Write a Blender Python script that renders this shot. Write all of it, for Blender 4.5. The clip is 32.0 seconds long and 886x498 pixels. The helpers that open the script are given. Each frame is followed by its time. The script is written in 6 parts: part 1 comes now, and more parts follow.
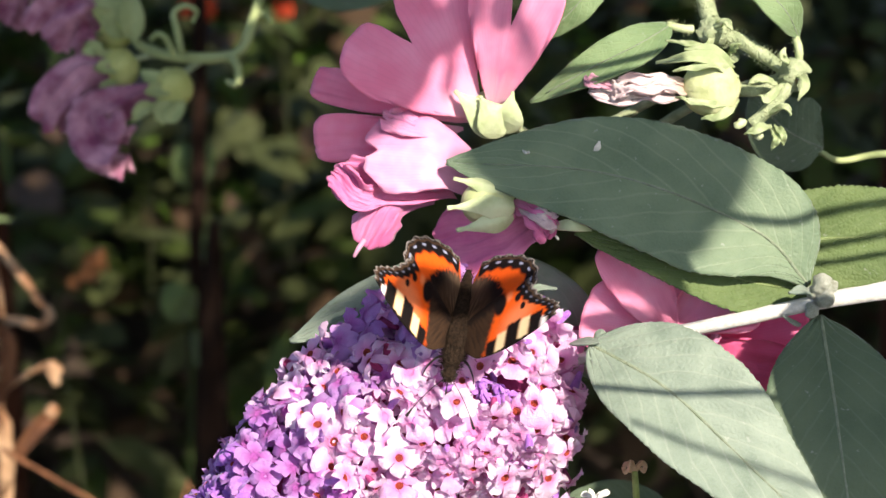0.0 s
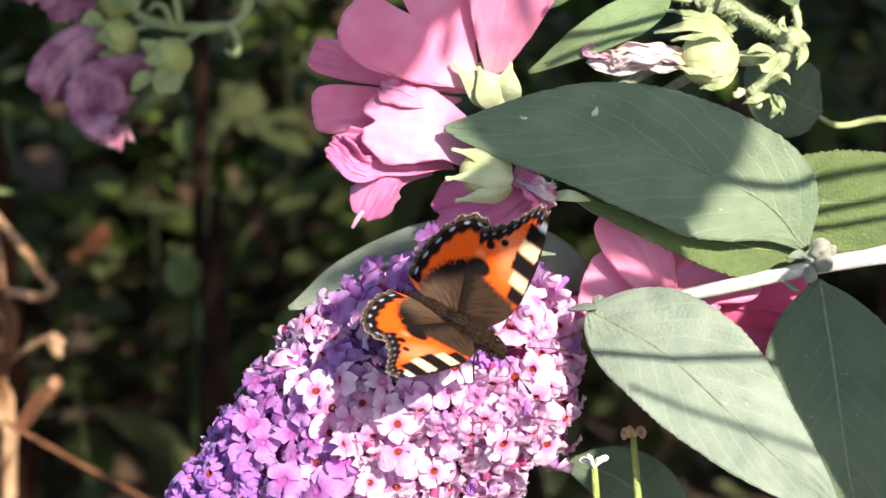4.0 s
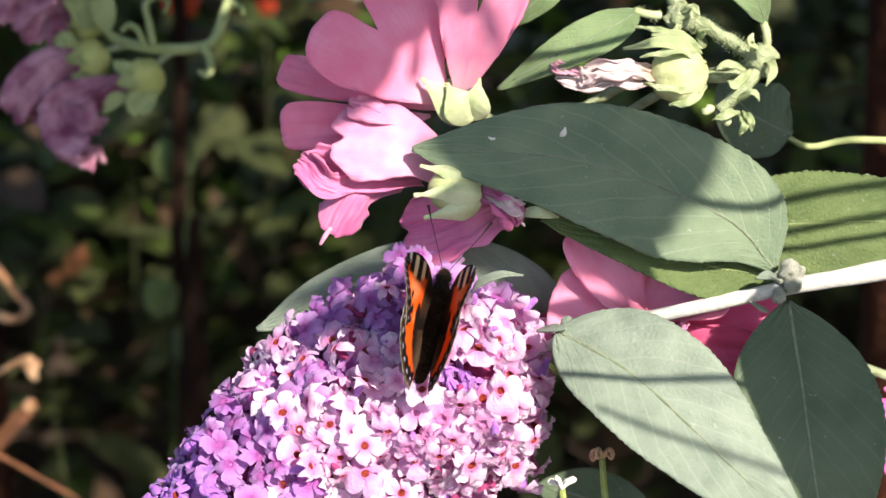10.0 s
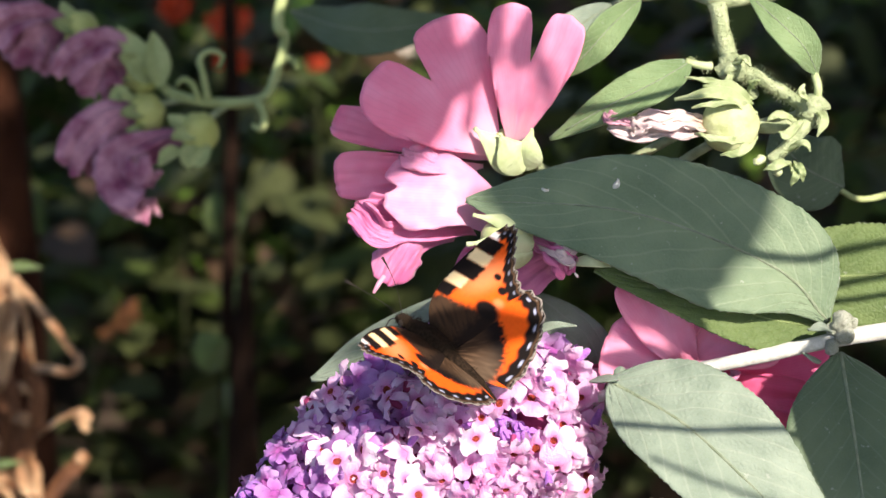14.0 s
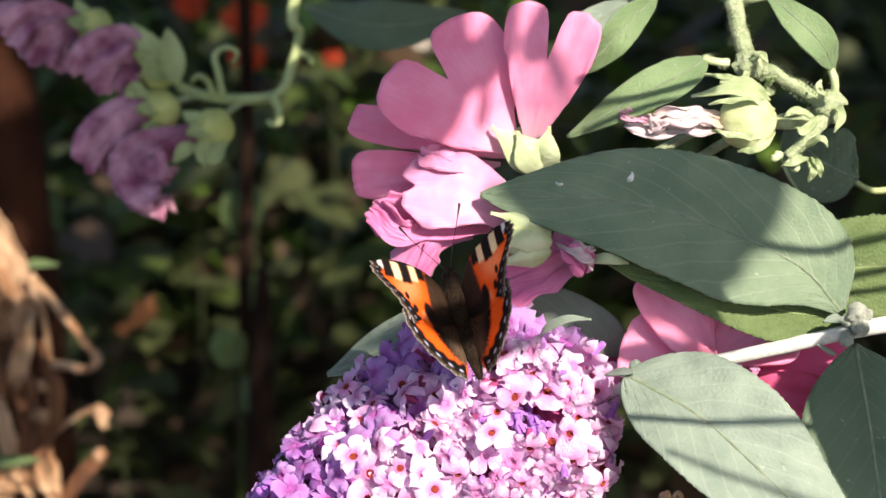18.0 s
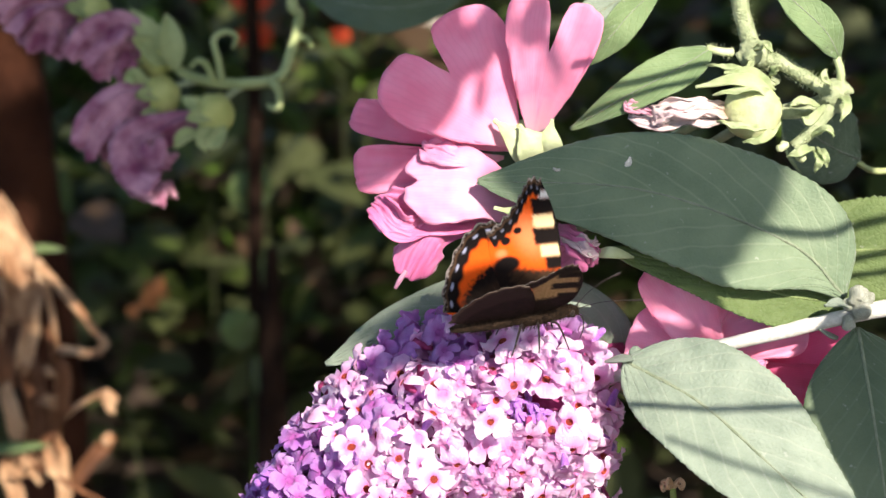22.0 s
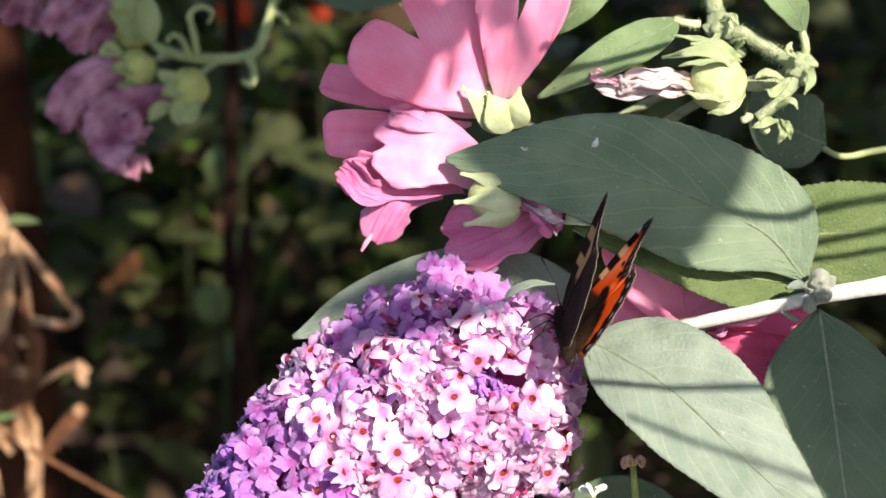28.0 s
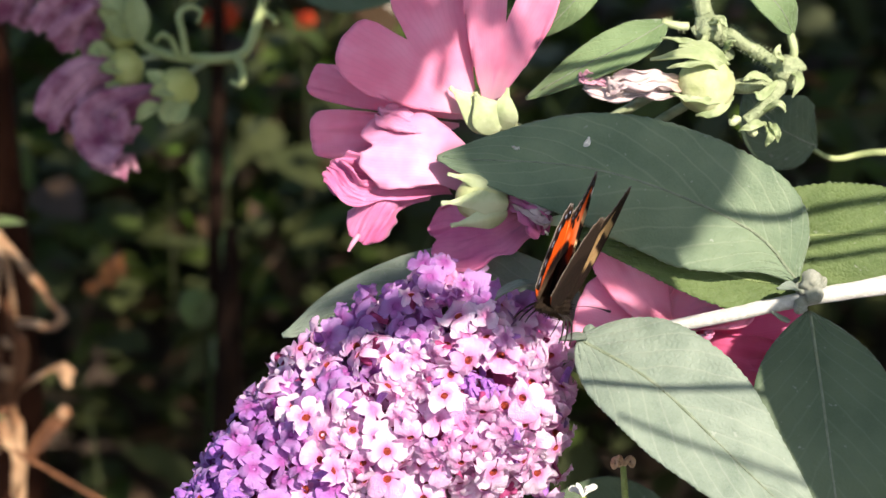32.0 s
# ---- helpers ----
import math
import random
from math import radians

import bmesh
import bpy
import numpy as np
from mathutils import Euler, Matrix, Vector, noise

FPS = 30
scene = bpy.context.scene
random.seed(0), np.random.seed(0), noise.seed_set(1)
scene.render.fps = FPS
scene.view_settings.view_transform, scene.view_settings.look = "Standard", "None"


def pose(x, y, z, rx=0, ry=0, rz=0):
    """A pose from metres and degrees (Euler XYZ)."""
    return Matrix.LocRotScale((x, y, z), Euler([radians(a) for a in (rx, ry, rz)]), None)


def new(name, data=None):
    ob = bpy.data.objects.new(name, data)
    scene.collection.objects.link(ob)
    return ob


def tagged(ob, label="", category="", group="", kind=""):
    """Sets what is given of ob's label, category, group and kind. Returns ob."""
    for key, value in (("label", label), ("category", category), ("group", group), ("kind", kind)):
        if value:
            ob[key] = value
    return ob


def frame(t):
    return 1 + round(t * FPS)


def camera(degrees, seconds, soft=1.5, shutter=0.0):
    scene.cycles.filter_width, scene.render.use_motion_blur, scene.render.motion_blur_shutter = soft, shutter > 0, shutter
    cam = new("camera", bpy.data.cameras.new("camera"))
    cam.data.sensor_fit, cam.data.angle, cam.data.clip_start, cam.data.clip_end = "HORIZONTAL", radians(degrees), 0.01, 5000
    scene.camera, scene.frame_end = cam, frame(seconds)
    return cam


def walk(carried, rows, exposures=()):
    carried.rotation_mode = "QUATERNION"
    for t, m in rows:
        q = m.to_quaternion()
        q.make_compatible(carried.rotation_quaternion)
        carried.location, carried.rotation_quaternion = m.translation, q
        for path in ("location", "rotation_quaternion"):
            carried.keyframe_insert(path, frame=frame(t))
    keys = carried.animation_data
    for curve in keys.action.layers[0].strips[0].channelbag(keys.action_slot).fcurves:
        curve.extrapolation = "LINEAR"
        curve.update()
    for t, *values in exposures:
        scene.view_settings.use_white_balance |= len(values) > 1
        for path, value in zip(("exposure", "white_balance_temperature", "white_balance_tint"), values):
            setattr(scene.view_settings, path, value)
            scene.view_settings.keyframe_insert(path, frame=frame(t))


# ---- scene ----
cam = camera(20, 32.0, soft=1.5)
cam.data.dof.use_dof = True
cam.data.dof.focus_distance = 0.468
cam.data.dof.aperture_fstop = 27.0

# The plan is drawn in the lens's first bearings, in millimetres: u to the right, v up, w towards the camera.
# Its origin hangs 0.57 m above the ground, and it is pitched 22 degrees down.
BASE = pose(0, 0, 0.57, 68, 0, 0)


def place(u, v, w=0.0):
    """A point of the plan, in the world."""
    return BASE @ Vector((u * 0.001, v * 0.001, w * 0.001))


def way_of(u, v, w):
    """A direction of the plan, in the world."""
    return (BASE.to_3x3() @ Vector((u, v, w))).normalized()


# The hand-held camera: seconds, millimetres and degrees in the plan.
WAY = [
    (0, -0, 0, 480, 0, -0, 0), (0.5, -0.46, -1.6, 480.23, -0.015, 0.002, 0.1),
    (1, 0.17, -1.57, 480.42, -0.162, 0.067, 0.012), (1.5, 0.67, -1.42, 480.12, -0.299, 0.125, -0.071),
    (2, 0.92, -1.66, 479.99, -0.373, 0.145, -0.082), (2.5, 1.94, -1.52, 479.92, -0.47, 0.265, -0.136),
    (4.5, 1.68, -1.91, 479.15, -0.551, 0.078, -0.303), (5, 2.18, -1.62, 478.8, -0.598, -0.053, -0.284),
    (5.5, 3.6, -0.82, 478.03, -0.72, -0.068, -0.241), (6, 4.44, -1.74, 477.45, -0.625, -0.121, -0.23),
    (6.5, 4.22, -1.75, 477.27, -0.625, -0.293, -0.231), (7, 5.03, -1.62, 477.02, -0.652, -0.327, -0.299),
    (7.5, 5.71, -2.14, 476.93, -0.59, -0.383, -0.319), (8, 5.85, -1.39, 476.95, -0.681, -0.502, -0.279),
    (8.5, 7.61, -1.34, 477.16, -0.627, -0.348, -0.302), (9, 7.68, -1.21, 477.41, -0.517, -0.282, -0.354),
    (9.5, 6.74, -2, 477.5, -0.245, -0.195, -0.266), (10, 5.25, -2.39, 477.95, -0.011, -0.148, -0.25),
    (10.5, 4.95, -2.16, 478.49, 0.16, 0.045, -0.28), (11, 4.54, -2.31, 478.86, 0.36, 0.209, -0.291),
    (11.5, 4.14, -2.3, 479.3, 0.562, 0.39, -0.263), (12, 4.19, -2.46, 479.58, 0.738, 0.56, -0.224),
    (12.5, 4.03, -2.66, 479.85, 0.888, 0.633, -0.288), (13, 3.68, -3.22, 480.31, 1.056, 0.627, -0.194),
    (13.5, 3.95, -3.32, 480.52, 1.171, 0.766, -0.202), (14, 3.79, -3.87, 481.13, 1.321, 0.901, -0.095),
    (14.5, 2.73, -3.77, 481.52, 1.346, 0.954, -0.058), (16.5, 3.69, -4.82, 481.65, 1.319, 1.268, -0.191),
    (17, 4.07, -5.07, 481.67, 1.335, 1.297, -0.383), (17.5, 4.16, -4.21, 481.85, 1.231, 1.291, -0.386),
    (18, 4.42, -3.83, 481.81, 1.183, 1.318, -0.494), (18.5, 4.53, -4.43, 481.71, 1.258, 1.332, -0.401),
    (19, 4.26, -4.2, 481.72, 1.23, 1.3, -0.381), (19.5, 4.46, -4.08, 481.86, 1.192, 1.351, -0.51),
    (20, 4.96, -4.17, 481.71, 1.158, 1.428, -0.571), (20.5, 5.76, -3.92, 481.18, 1.071, 1.548, -0.671),
    (21, 6.03, -3.15, 480.34, 0.915, 1.586, -0.88), (21.5, 6.56, -2.38, 478.91, 0.769, 1.627, -0.899),
    (22, 8.49, -0.75, 477.5, 0.515, 1.758, -1.163), (22.5, 9.13, -0.57, 476.66, 0.465, 1.726, -1.123),
    (23, 9.93, 0.33, 476.24, 0.376, 1.745, -1.15), (23.5, 10.28, 0.64, 476.38, 0.438, 1.669, -0.904),
    (24, 10.32, -0.05, 476.4, 0.599, 1.589, -0.641), (24.5, 11.2, 0.23, 476.2, 0.568, 1.619, -0.509),
    (25, 11.4, 0.06, 476.96, 0.464, 1.572, -0.344), (25.5, 12.65, 0.35, 477.9, 0.241, 1.66, -0.326),
    (26, 13.19, 0.3, 478.83, 0.093, 1.661, -0.279), (26.5, 13.45, 0.6, 479.64, -0.058, 1.632, -0.321),
    (28.5, 9.8, -2.07, 483.37, 0.144, 1.152, -0.09), (29, 9.16, -2.1, 483.42, 0.147, 1.077, -0.056),
    (29.5, 8.98, -2.84, 483.32, 0.235, 1.06, 0.074), (30, 8.9, -3.11, 483.1, 0.262, 1.049, 0.122),
    (30.5, 8.68, -3.4, 483.03, 0.288, 1.025, 0.169), (31, 9.19, -2.99, 482.4, 0.249, 1.086, 0.137),
    (31.5, 9.51, -4.01, 482.06, 0.376, 1.046, 0.222), (32, 8.98, -3.76, 481.86, 0.338, 0.841, 0.192),
]
PATH = [(r[0], BASE @ pose(r[1] * 0.001, r[2] * 0.001, r[3] * 0.001, r[4], r[5], r[6])) for r in WAY]
scene.view_settings.exposure = 1.22
# The lens's own metering: seconds, stops, kelvin, tint.
METER = [(0, 1.12), (1, 1.22), (2.5, 1.26), (5, 1.27), (7, 1.24), (8, 1.06), (9, 0.86), (10, 1.12), (14, 1.14), (19, 1.13), (21, 1.20), (22, 1.24), (23, 1.19), (25, 1.12), (28, 1.09), (32, 1.05)]
walk(cam, PATH, [(t, stops, 6760, 13) for t, stops in METER])

# ---- light ----
SUN_PLAN = Vector((0.38, 0.37, 0.85)).normalized()
TO_SUN = way_of(*SUN_PLAN)
world = bpy.data.worlds.new("sky")
scene.world = world
world.use_nodes = True
sky = world.node_tree.nodes.new("ShaderNodeTexSky")
sky.sky_type, sky.sun_disc = "NISHITA", False
sky.sun_elevation = math.asin(TO_SUN.z)
sky.sun_rotation = math.atan2(TO_SUN.x, TO_SUN.y)
world.node_tree.links.new(sky.outputs[0], world.node_tree.nodes["Background"].inputs[0])
world.node_tree.nodes["Background"].inputs[1].default_value = 0.112
lamp = bpy.data.lights.new("sun", "SUN")
lamp.energy, lamp.angle, lamp.color = 5.0, radians(0.53), (1.0, 0.915, 0.81)
sun = new("sun", lamp)
sun.matrix_world = Matrix.Translation((1.5, -2, 4)) @ TO_SUN.to_track_quat("Z", "Y").to_matrix().to_4x4()

# ---- materials ----


def shader(name):
    m = bpy.data.materials.new(name)
    m.use_nodes = True
    t = m.node_tree
    t.nodes.clear()
    return m, t, t.links.new


def node(t, kind, **sets):
    n = t.nodes.new("ShaderNode" + kind)
    for k, v in sets.items():
        n.inputs[k.replace("_", " ")].default_value = v
    return n


def mix(t, a, b, factor, how="MIX"):
    n = t.nodes.new("ShaderNodeMix")
    n.data_type, n.blend_type = "RGBA", how
    for socket, value in ((n.inputs[0], factor), (n.inputs[6], a), (n.inputs[7], b)):
        if isinstance(value, bpy.types.NodeSocket):
            t.links.new(value, socket)
        elif isinstance(value, (int, float)):
            socket.default_value = value
        else:
            socket.default_value = (*value, 1)
    return n.outputs[2]


def fine(t, scale, detail=3.0, low=0.35, high=0.65, coord=None, distortion=0.0):
    """A noise in the world's metres, stretched to 0..1."""
    g = coord or t.nodes.new("ShaderNodeNewGeometry").outputs["Position"]
    n = node(t, "TexNoise", Scale=scale, Detail=detail, Distortion=distortion)
    t.links.new(g, n.inputs["Vector"])
    r = node(t, "MapRange", From_Min=low, From_Max=high)
    t.links.new(n.outputs["Fac"], r.inputs[0])
    return r.outputs[0]


def maths(t, how, a, b=0.0, clamp=False):
    n = t.nodes.new("ShaderNodeMath")
    n.operation, n.use_clamp = how, clamp
    for socket, value in zip(n.inputs, (a, b)):
        if isinstance(value, bpy.types.NodeSocket):
            t.links.new(value, socket)
        else:
            socket.default_value = value
    return n.outputs[0]


def finish(m, t, colour, rough=0.6, bump=None, depth=0.0003, through_light=0.0, through_colour=None, spec=0.5, metal=0.0, sheen=0.0, bumpy=1.0):
    p = node(t, "BsdfPrincipled", Roughness=rough, Metallic=metal)
    p.inputs["Specular IOR Level"].default_value = spec
    p.inputs["Sheen Weight"].default_value = sheen
    if isinstance(colour, bpy.types.NodeSocket):
        t.links.new(colour, p.inputs["Base Color"])
    else:
        p.inputs["Base Color"].default_value = (*colour, 1)
    b = None
    if bump is not None:
        b = node(t, "Bump", Strength=bumpy, Distance=depth)
        t.links.new(bump, b.inputs["Height"])
        t.links.new(b.outputs[0], p.inputs["Normal"])
    out, last = t.nodes.new("ShaderNodeOutputMaterial"), p.outputs[0]
    if through_light:
        s = t.nodes.new("ShaderNodeBsdfTranslucent")
        source = through_colour if through_colour is not None else colour
        if isinstance(source, bpy.types.NodeSocket):
            t.links.new(source, s.inputs[0])
        else:
            s.inputs[0].default_value = (*source, 1)
        x = node(t, "MixShader", Fac=through_light)
        t.links.new(last, x.inputs[1])
        t.links.new(s.outputs[0], x.inputs[2])
        last = x.outputs[0]
    t.links.new(last, out.inputs[0])
    return m


def leaf_material(name, dark, light, vein, veins=11.0, rugose=1.0, through_light=0.25, through_colour=(0.2, 0.35, 0.05), rough=0.62, sheen=0.25, cell=900.0):
    """A leaf's skin: blade, side veins that run forward from the midrib, net of fine veins, dust."""
    m, t, link = shader(name)
    uv = t.nodes.new("ShaderNodeUVMap")
    split = t.nodes.new("ShaderNodeSeparateXYZ")
    link(uv.outputs[0], split.inputs[0])
    along, across = split.outputs[0], maths(t, "ABSOLUTE", maths(t, "SUBTRACT", split.outputs[1], 0.5))
    wobble = fine(t, 90.0, 2.0, 0.3, 0.7)
    phase = maths(t, "ADD", maths(t, "MULTIPLY", along, veins), maths(t, "MULTIPLY", across, -veins * 0.62))
    phase = maths(t, "ADD", phase, maths(t, "MULTIPLY", wobble, 0.35))
    saw = maths(t, "ABSOLUTE", maths(t, "SUBTRACT", maths(t, "FRACT", phase), 0.5))
    line = maths(t, "SUBTRACT", 1.0, maths(t, "MULTIPLY", saw, 11.0), True)
    mid = maths(t, "SUBTRACT", 1.0, maths(t, "MULTIPLY", across, 45.0), True)
    lines = maths(t, "MAXIMUM", line, mid)
    net = node(t, "TexVoronoi", Scale=cell)
    net.feature = "DISTANCE_TO_EDGE"
    link(t.nodes.new("ShaderNodeNewGeometry").outputs["Position"], net.inputs["Vector"])
    cells = maths(t, "MULTIPLY", net.outputs["Distance"], 2.2, True)
    felt = fine(t, 2600.0, 2.0, 0.3, 0.7)
    cloud = fine(t, 120.0, 4.0, 0.32, 0.68)
    c = mix(t, dark, light, cloud)
    c = mix(t, c, light, maths(t, "MULTIPLY", felt, 0.35))
    c = mix(t, c, vein, maths(t, "MULTIPLY", lines, 0.30))
    dust = fine(t, 700.0, 2.0, 0.70, 0.76)
    c = mix(t, c, (0.42, 0.44, 0.38), maths(t, "MULTIPLY", dust, 0.35))
    height = maths(t, "SUBTRACT", maths(t, "ADD", maths(t, "MULTIPLY", cells, 0.35 * rugose), maths(t, "MULTIPLY", felt, 0.12)), maths(t, "MULTIPLY", lines, 0.28))
    return finish(m, t, c, rough, height, 0.00022, through_light, through_colour, 0.3, sheen=sheen)


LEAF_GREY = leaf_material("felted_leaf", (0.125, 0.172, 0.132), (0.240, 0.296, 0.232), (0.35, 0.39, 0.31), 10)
# Darker copies of the felted leaf for shaded leaves: shade put into the colour.
LEAF_SHADED = leaf_material("shaded_leaf", (0.054, 0.088, 0.050), (0.092, 0.132, 0.076), (0.16, 0.21, 0.13), 10, through_light=0.15)
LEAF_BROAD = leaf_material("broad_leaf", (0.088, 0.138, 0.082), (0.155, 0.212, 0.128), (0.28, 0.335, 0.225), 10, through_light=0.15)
LEAF_LIME = leaf_material("lime_leaf", (0.060, 0.100, 0.026), (0.105, 0.155, 0.048), (0.16, 0.21, 0.085), 13, 2.2, 0.22, (0.20, 0.34, 0.05), cell=1000.0)
LEAF_MALLOW = leaf_material("mallow_leaf", (0.10, 0.165, 0.07), (0.17, 0.25, 0.115), (0.28, 0.36, 0.18), 8, 1.0, 0.25)


def plain(name, dark, light, scale=300.0, rough=0.6, depth=0.0002, through_light=0.0, through_colour=None, spec=0.4, sheen=0.0):
    m, t, link = shader(name)
    cloud, g = fine(t, scale, 4.0), fine(t, scale * 7, 3.0, 0.3, 0.7)
    c = mix(t, mix(t, dark, light, cloud), light, maths(t, "MULTIPLY", g, 0.3))
    return finish(m, t, c, rough, maths(t, "ADD", cloud, g), depth, through_light, through_colour, spec, sheen=sheen)


STEM_GREY = plain("felted_stem", (0.35, 0.35, 0.31), (0.50, 0.50, 0.46), 900, 0.85, 0.00004, sheen=0.3)
LIME_RIB = plain("lime_midrib", (0.13, 0.18, 0.06), (0.20, 0.26, 0.10), 500, 0.7)
STEM_GREEN = plain("mallow_stem", (0.20, 0.25, 0.13), (0.34, 0.39, 0.23), 400, 0.6, 0.0002)
MIDRIB = plain("leaf_midrib", (0.14, 0.18, 0.11), (0.22, 0.26, 0.17), 500, 0.7)
CALYX = plain("calyx", (0.42, 0.48, 0.21), (0.60, 0.62, 0.37), 160, 0.6, 0.00008, 0.25, (0.5, 0.55, 0.2))
CUP = plain("olive_calyx", (0.38, 0.42, 0.12), (0.52, 0.55, 0.20), 160, 0.7, 0.0001, 0.15, (0.3, 0.34, 0.08))
CUP_SEPAL = plain("dull_sepal", (0.24, 0.30, 0.12), (0.38, 0.44, 0.20), 160, 0.75, 0.0001, 0.15, (0.25, 0.3, 0.1))
BRACT = plain("bract", (0.28, 0.36, 0.17), (0.46, 0.52, 0.31), 220, 0.65, 0.00005, 0.35, (0.42, 0.52, 0.22))
FLECK = plain("pale_fleck", (0.80, 0.80, 0.70), (0.88, 0.88, 0.80), 900, 0.7)
SEPAL = plain("sepal", (0.33, 0.40, 0.19), (0.54, 0.60, 0.37), 160, 0.7, 0.00006, 0.2, (0.5, 0.55, 0.3))
SOIL = plain("garden_soil", (0.040, 0.026, 0.016), (0.085, 0.056, 0.036), 25, 0.95, 0.01)
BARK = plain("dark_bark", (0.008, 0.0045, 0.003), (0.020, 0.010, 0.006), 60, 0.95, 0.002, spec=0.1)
STRAW = plain("dry_leaf", (0.30, 0.125, 0.048), (0.80, 0.54, 0.32), 110, 0.42, 0.0012, 0.3, (0.5, 0.27, 0.12), spec=0.6)
# Dark straw: the shadow between the bright curled leaves, put into the colour.
STRAW_DARK = plain("shaded_dry_leaf", (0.07, 0.026, 0.011), (0.24, 0.10, 0.042), 90, 0.6, 0.001, 0.15, (0.25, 0.11, 0.045))
STONE = plain("pale_stone", (0.32, 0.28, 0.24), (0.48, 0.43, 0.38), 40, 0.85, 0.002)


def petal_material(name, base, edge, throat, through_light=0.35, lines=26.0, fade=(0.35, 0.05)):
    """A thin petal with fine veins that fan out from its claw."""
    m, t, link = shader(name)
    uv = t.nodes.new("ShaderNodeUVMap")
    split = t.nodes.new("ShaderNodeSeparateXYZ")
    link(uv.outputs[0], split.inputs[0])
    wobble = fine(t, 160.0, 2.0, 0.3, 0.7)
    phase = maths(t, "ADD", maths(t, "MULTIPLY", split.outputs[1], lines), maths(t, "MULTIPLY", wobble, 0.8))
    saw = maths(t, "ABSOLUTE", maths(t, "SUBTRACT", maths(t, "FRACT", phase), 0.5))
    line = maths(t, "SUBTRACT", 1.0, maths(t, "MULTIPLY", saw, 5.0), True)
    r = node(t, "MapRange", From_Min=fade[0], From_Max=fade[1])
    link(split.outputs[0], r.inputs[0])
    c = mix(t, base, edge, fine(t, 140.0, 3.0))
    c = mix(t, c, throat, r.outputs[0])
    c = mix(t, c, tuple(x * 0.72 for x in base), maths(t, "MULTIPLY", line, 0.13))
    h = maths(t, "ADD", maths(t, "MULTIPLY", line, -0.3), maths(t, "MULTIPLY", fine(t, 900.0, 2.0, 0.3, 0.7), 0.15))
    return finish(m, t, c, 0.5, h, 0.00006, through_light, c, 0.3, sheen=0.2)


PETAL = petal_material("pink_petal", (0.87, 0.29, 0.47), (0.91, 0.40, 0.59), (0.88, 0.60, 0.68), 0.5)
# Magenta for the rear flower's lower petals: their shade put into the pink.
PETAL_ROSE_SHADED = petal_material("shaded_rose_petal", (0.80, 0.13, 0.31), (0.86, 0.19, 0.40), (0.62, 0.06, 0.17), 0.5)
PETAL_ROSE = petal_material("rose_petal", (0.89, 0.31, 0.49), (0.92, 0.44, 0.62), (0.80, 0.30, 0.46), 0.45)
PETAL_VIOLET = petal_material("violet_pink_petal", (0.62, 0.13, 0.46), (0.72, 0.22, 0.58), (0.50, 0.10, 0.34), 0.4)
PETAL_PALE = petal_material("pale_petal", (0.70, 0.27, 0.45), (0.80, 0.40, 0.57), (0.72, 0.36, 0.50))
PETAL_DRY = petal_material("wilted_petal", (0.22, 0.045, 0.11), (0.58, 0.30, 0.39), (0.24, 0.085, 0.15), 0.25, 18)
PETAL_DRY_PINK = petal_material("wilting_petal", (0.62, 0.15, 0.34), (0.74, 0.27, 0.47), (0.60, 0.24, 0.38), 0.35, 16)
PETAL_PAPER = petal_material("papery_petal", (0.52, 0.38, 0.42), (0.66, 0.55, 0.52), (0.45, 0.34, 0.26), 0.2, 24)

# ---- shapes ----


def thing(name, at, label, category, group="", kind=""):
    """An Empty at a point of the plan, that parents its parts."""
    ob = new(name)
    ob.empty_display_size = 0.005
    ob.location = place(*at)
    return tagged(ob, label, category, group, kind)


def world_of(ob):
    m = ob.matrix_basis.copy()
    while ob.parent:
        m = ob.parent.matrix_basis @ ob.matrix_parent_inverse @ m
        ob = ob.parent
    return m


def hang(ob, parent):
    """Parents ob and leaves it where it stands."""
    ob.parent = parent
    ob.matrix_parent_inverse = world_of(parent).inverted()


def part(name, data, material, parent, label=""):
    """Links a bmesh or a mesh, drawn in the world's metres, as one mesh object under a thing or a part."""
    if isinstance(data, bmesh.types.BMesh):
        me = bpy.data.meshes.new(name)
        data.to_mesh(me)
        data.free()
        data = me
    if material and not data.materials:
        data.materials.append(material)
    ob = new(name, data)
    if parent:
        hang(ob, parent)
    return tagged(ob, label)


def smooth(me):
    me.polygons.foreach_set("use_smooth", [True] * len(me.polygons))
    return me


def curve_at(points, s):
    """A point at s (0..1) on a smooth curve through the points."""
    n = len(points) - 1
    if n == 1:
        return points[0].lerp(points[1], s)
    k = min(int(s * n), n - 1)
    f = s * n - k
    a, b = points[k], points[k + 1]
    before = points[k - 1] if k else a * 2 - b
    after = points[k + 2] if k + 2 <= n else b * 2 - a
    return 0.5 * ((2 * a) + (b - before) * f + (2 * before - 5 * a + 4 * b - after) * f * f + (3 * a - before - 3 * b + after) * f ** 3)


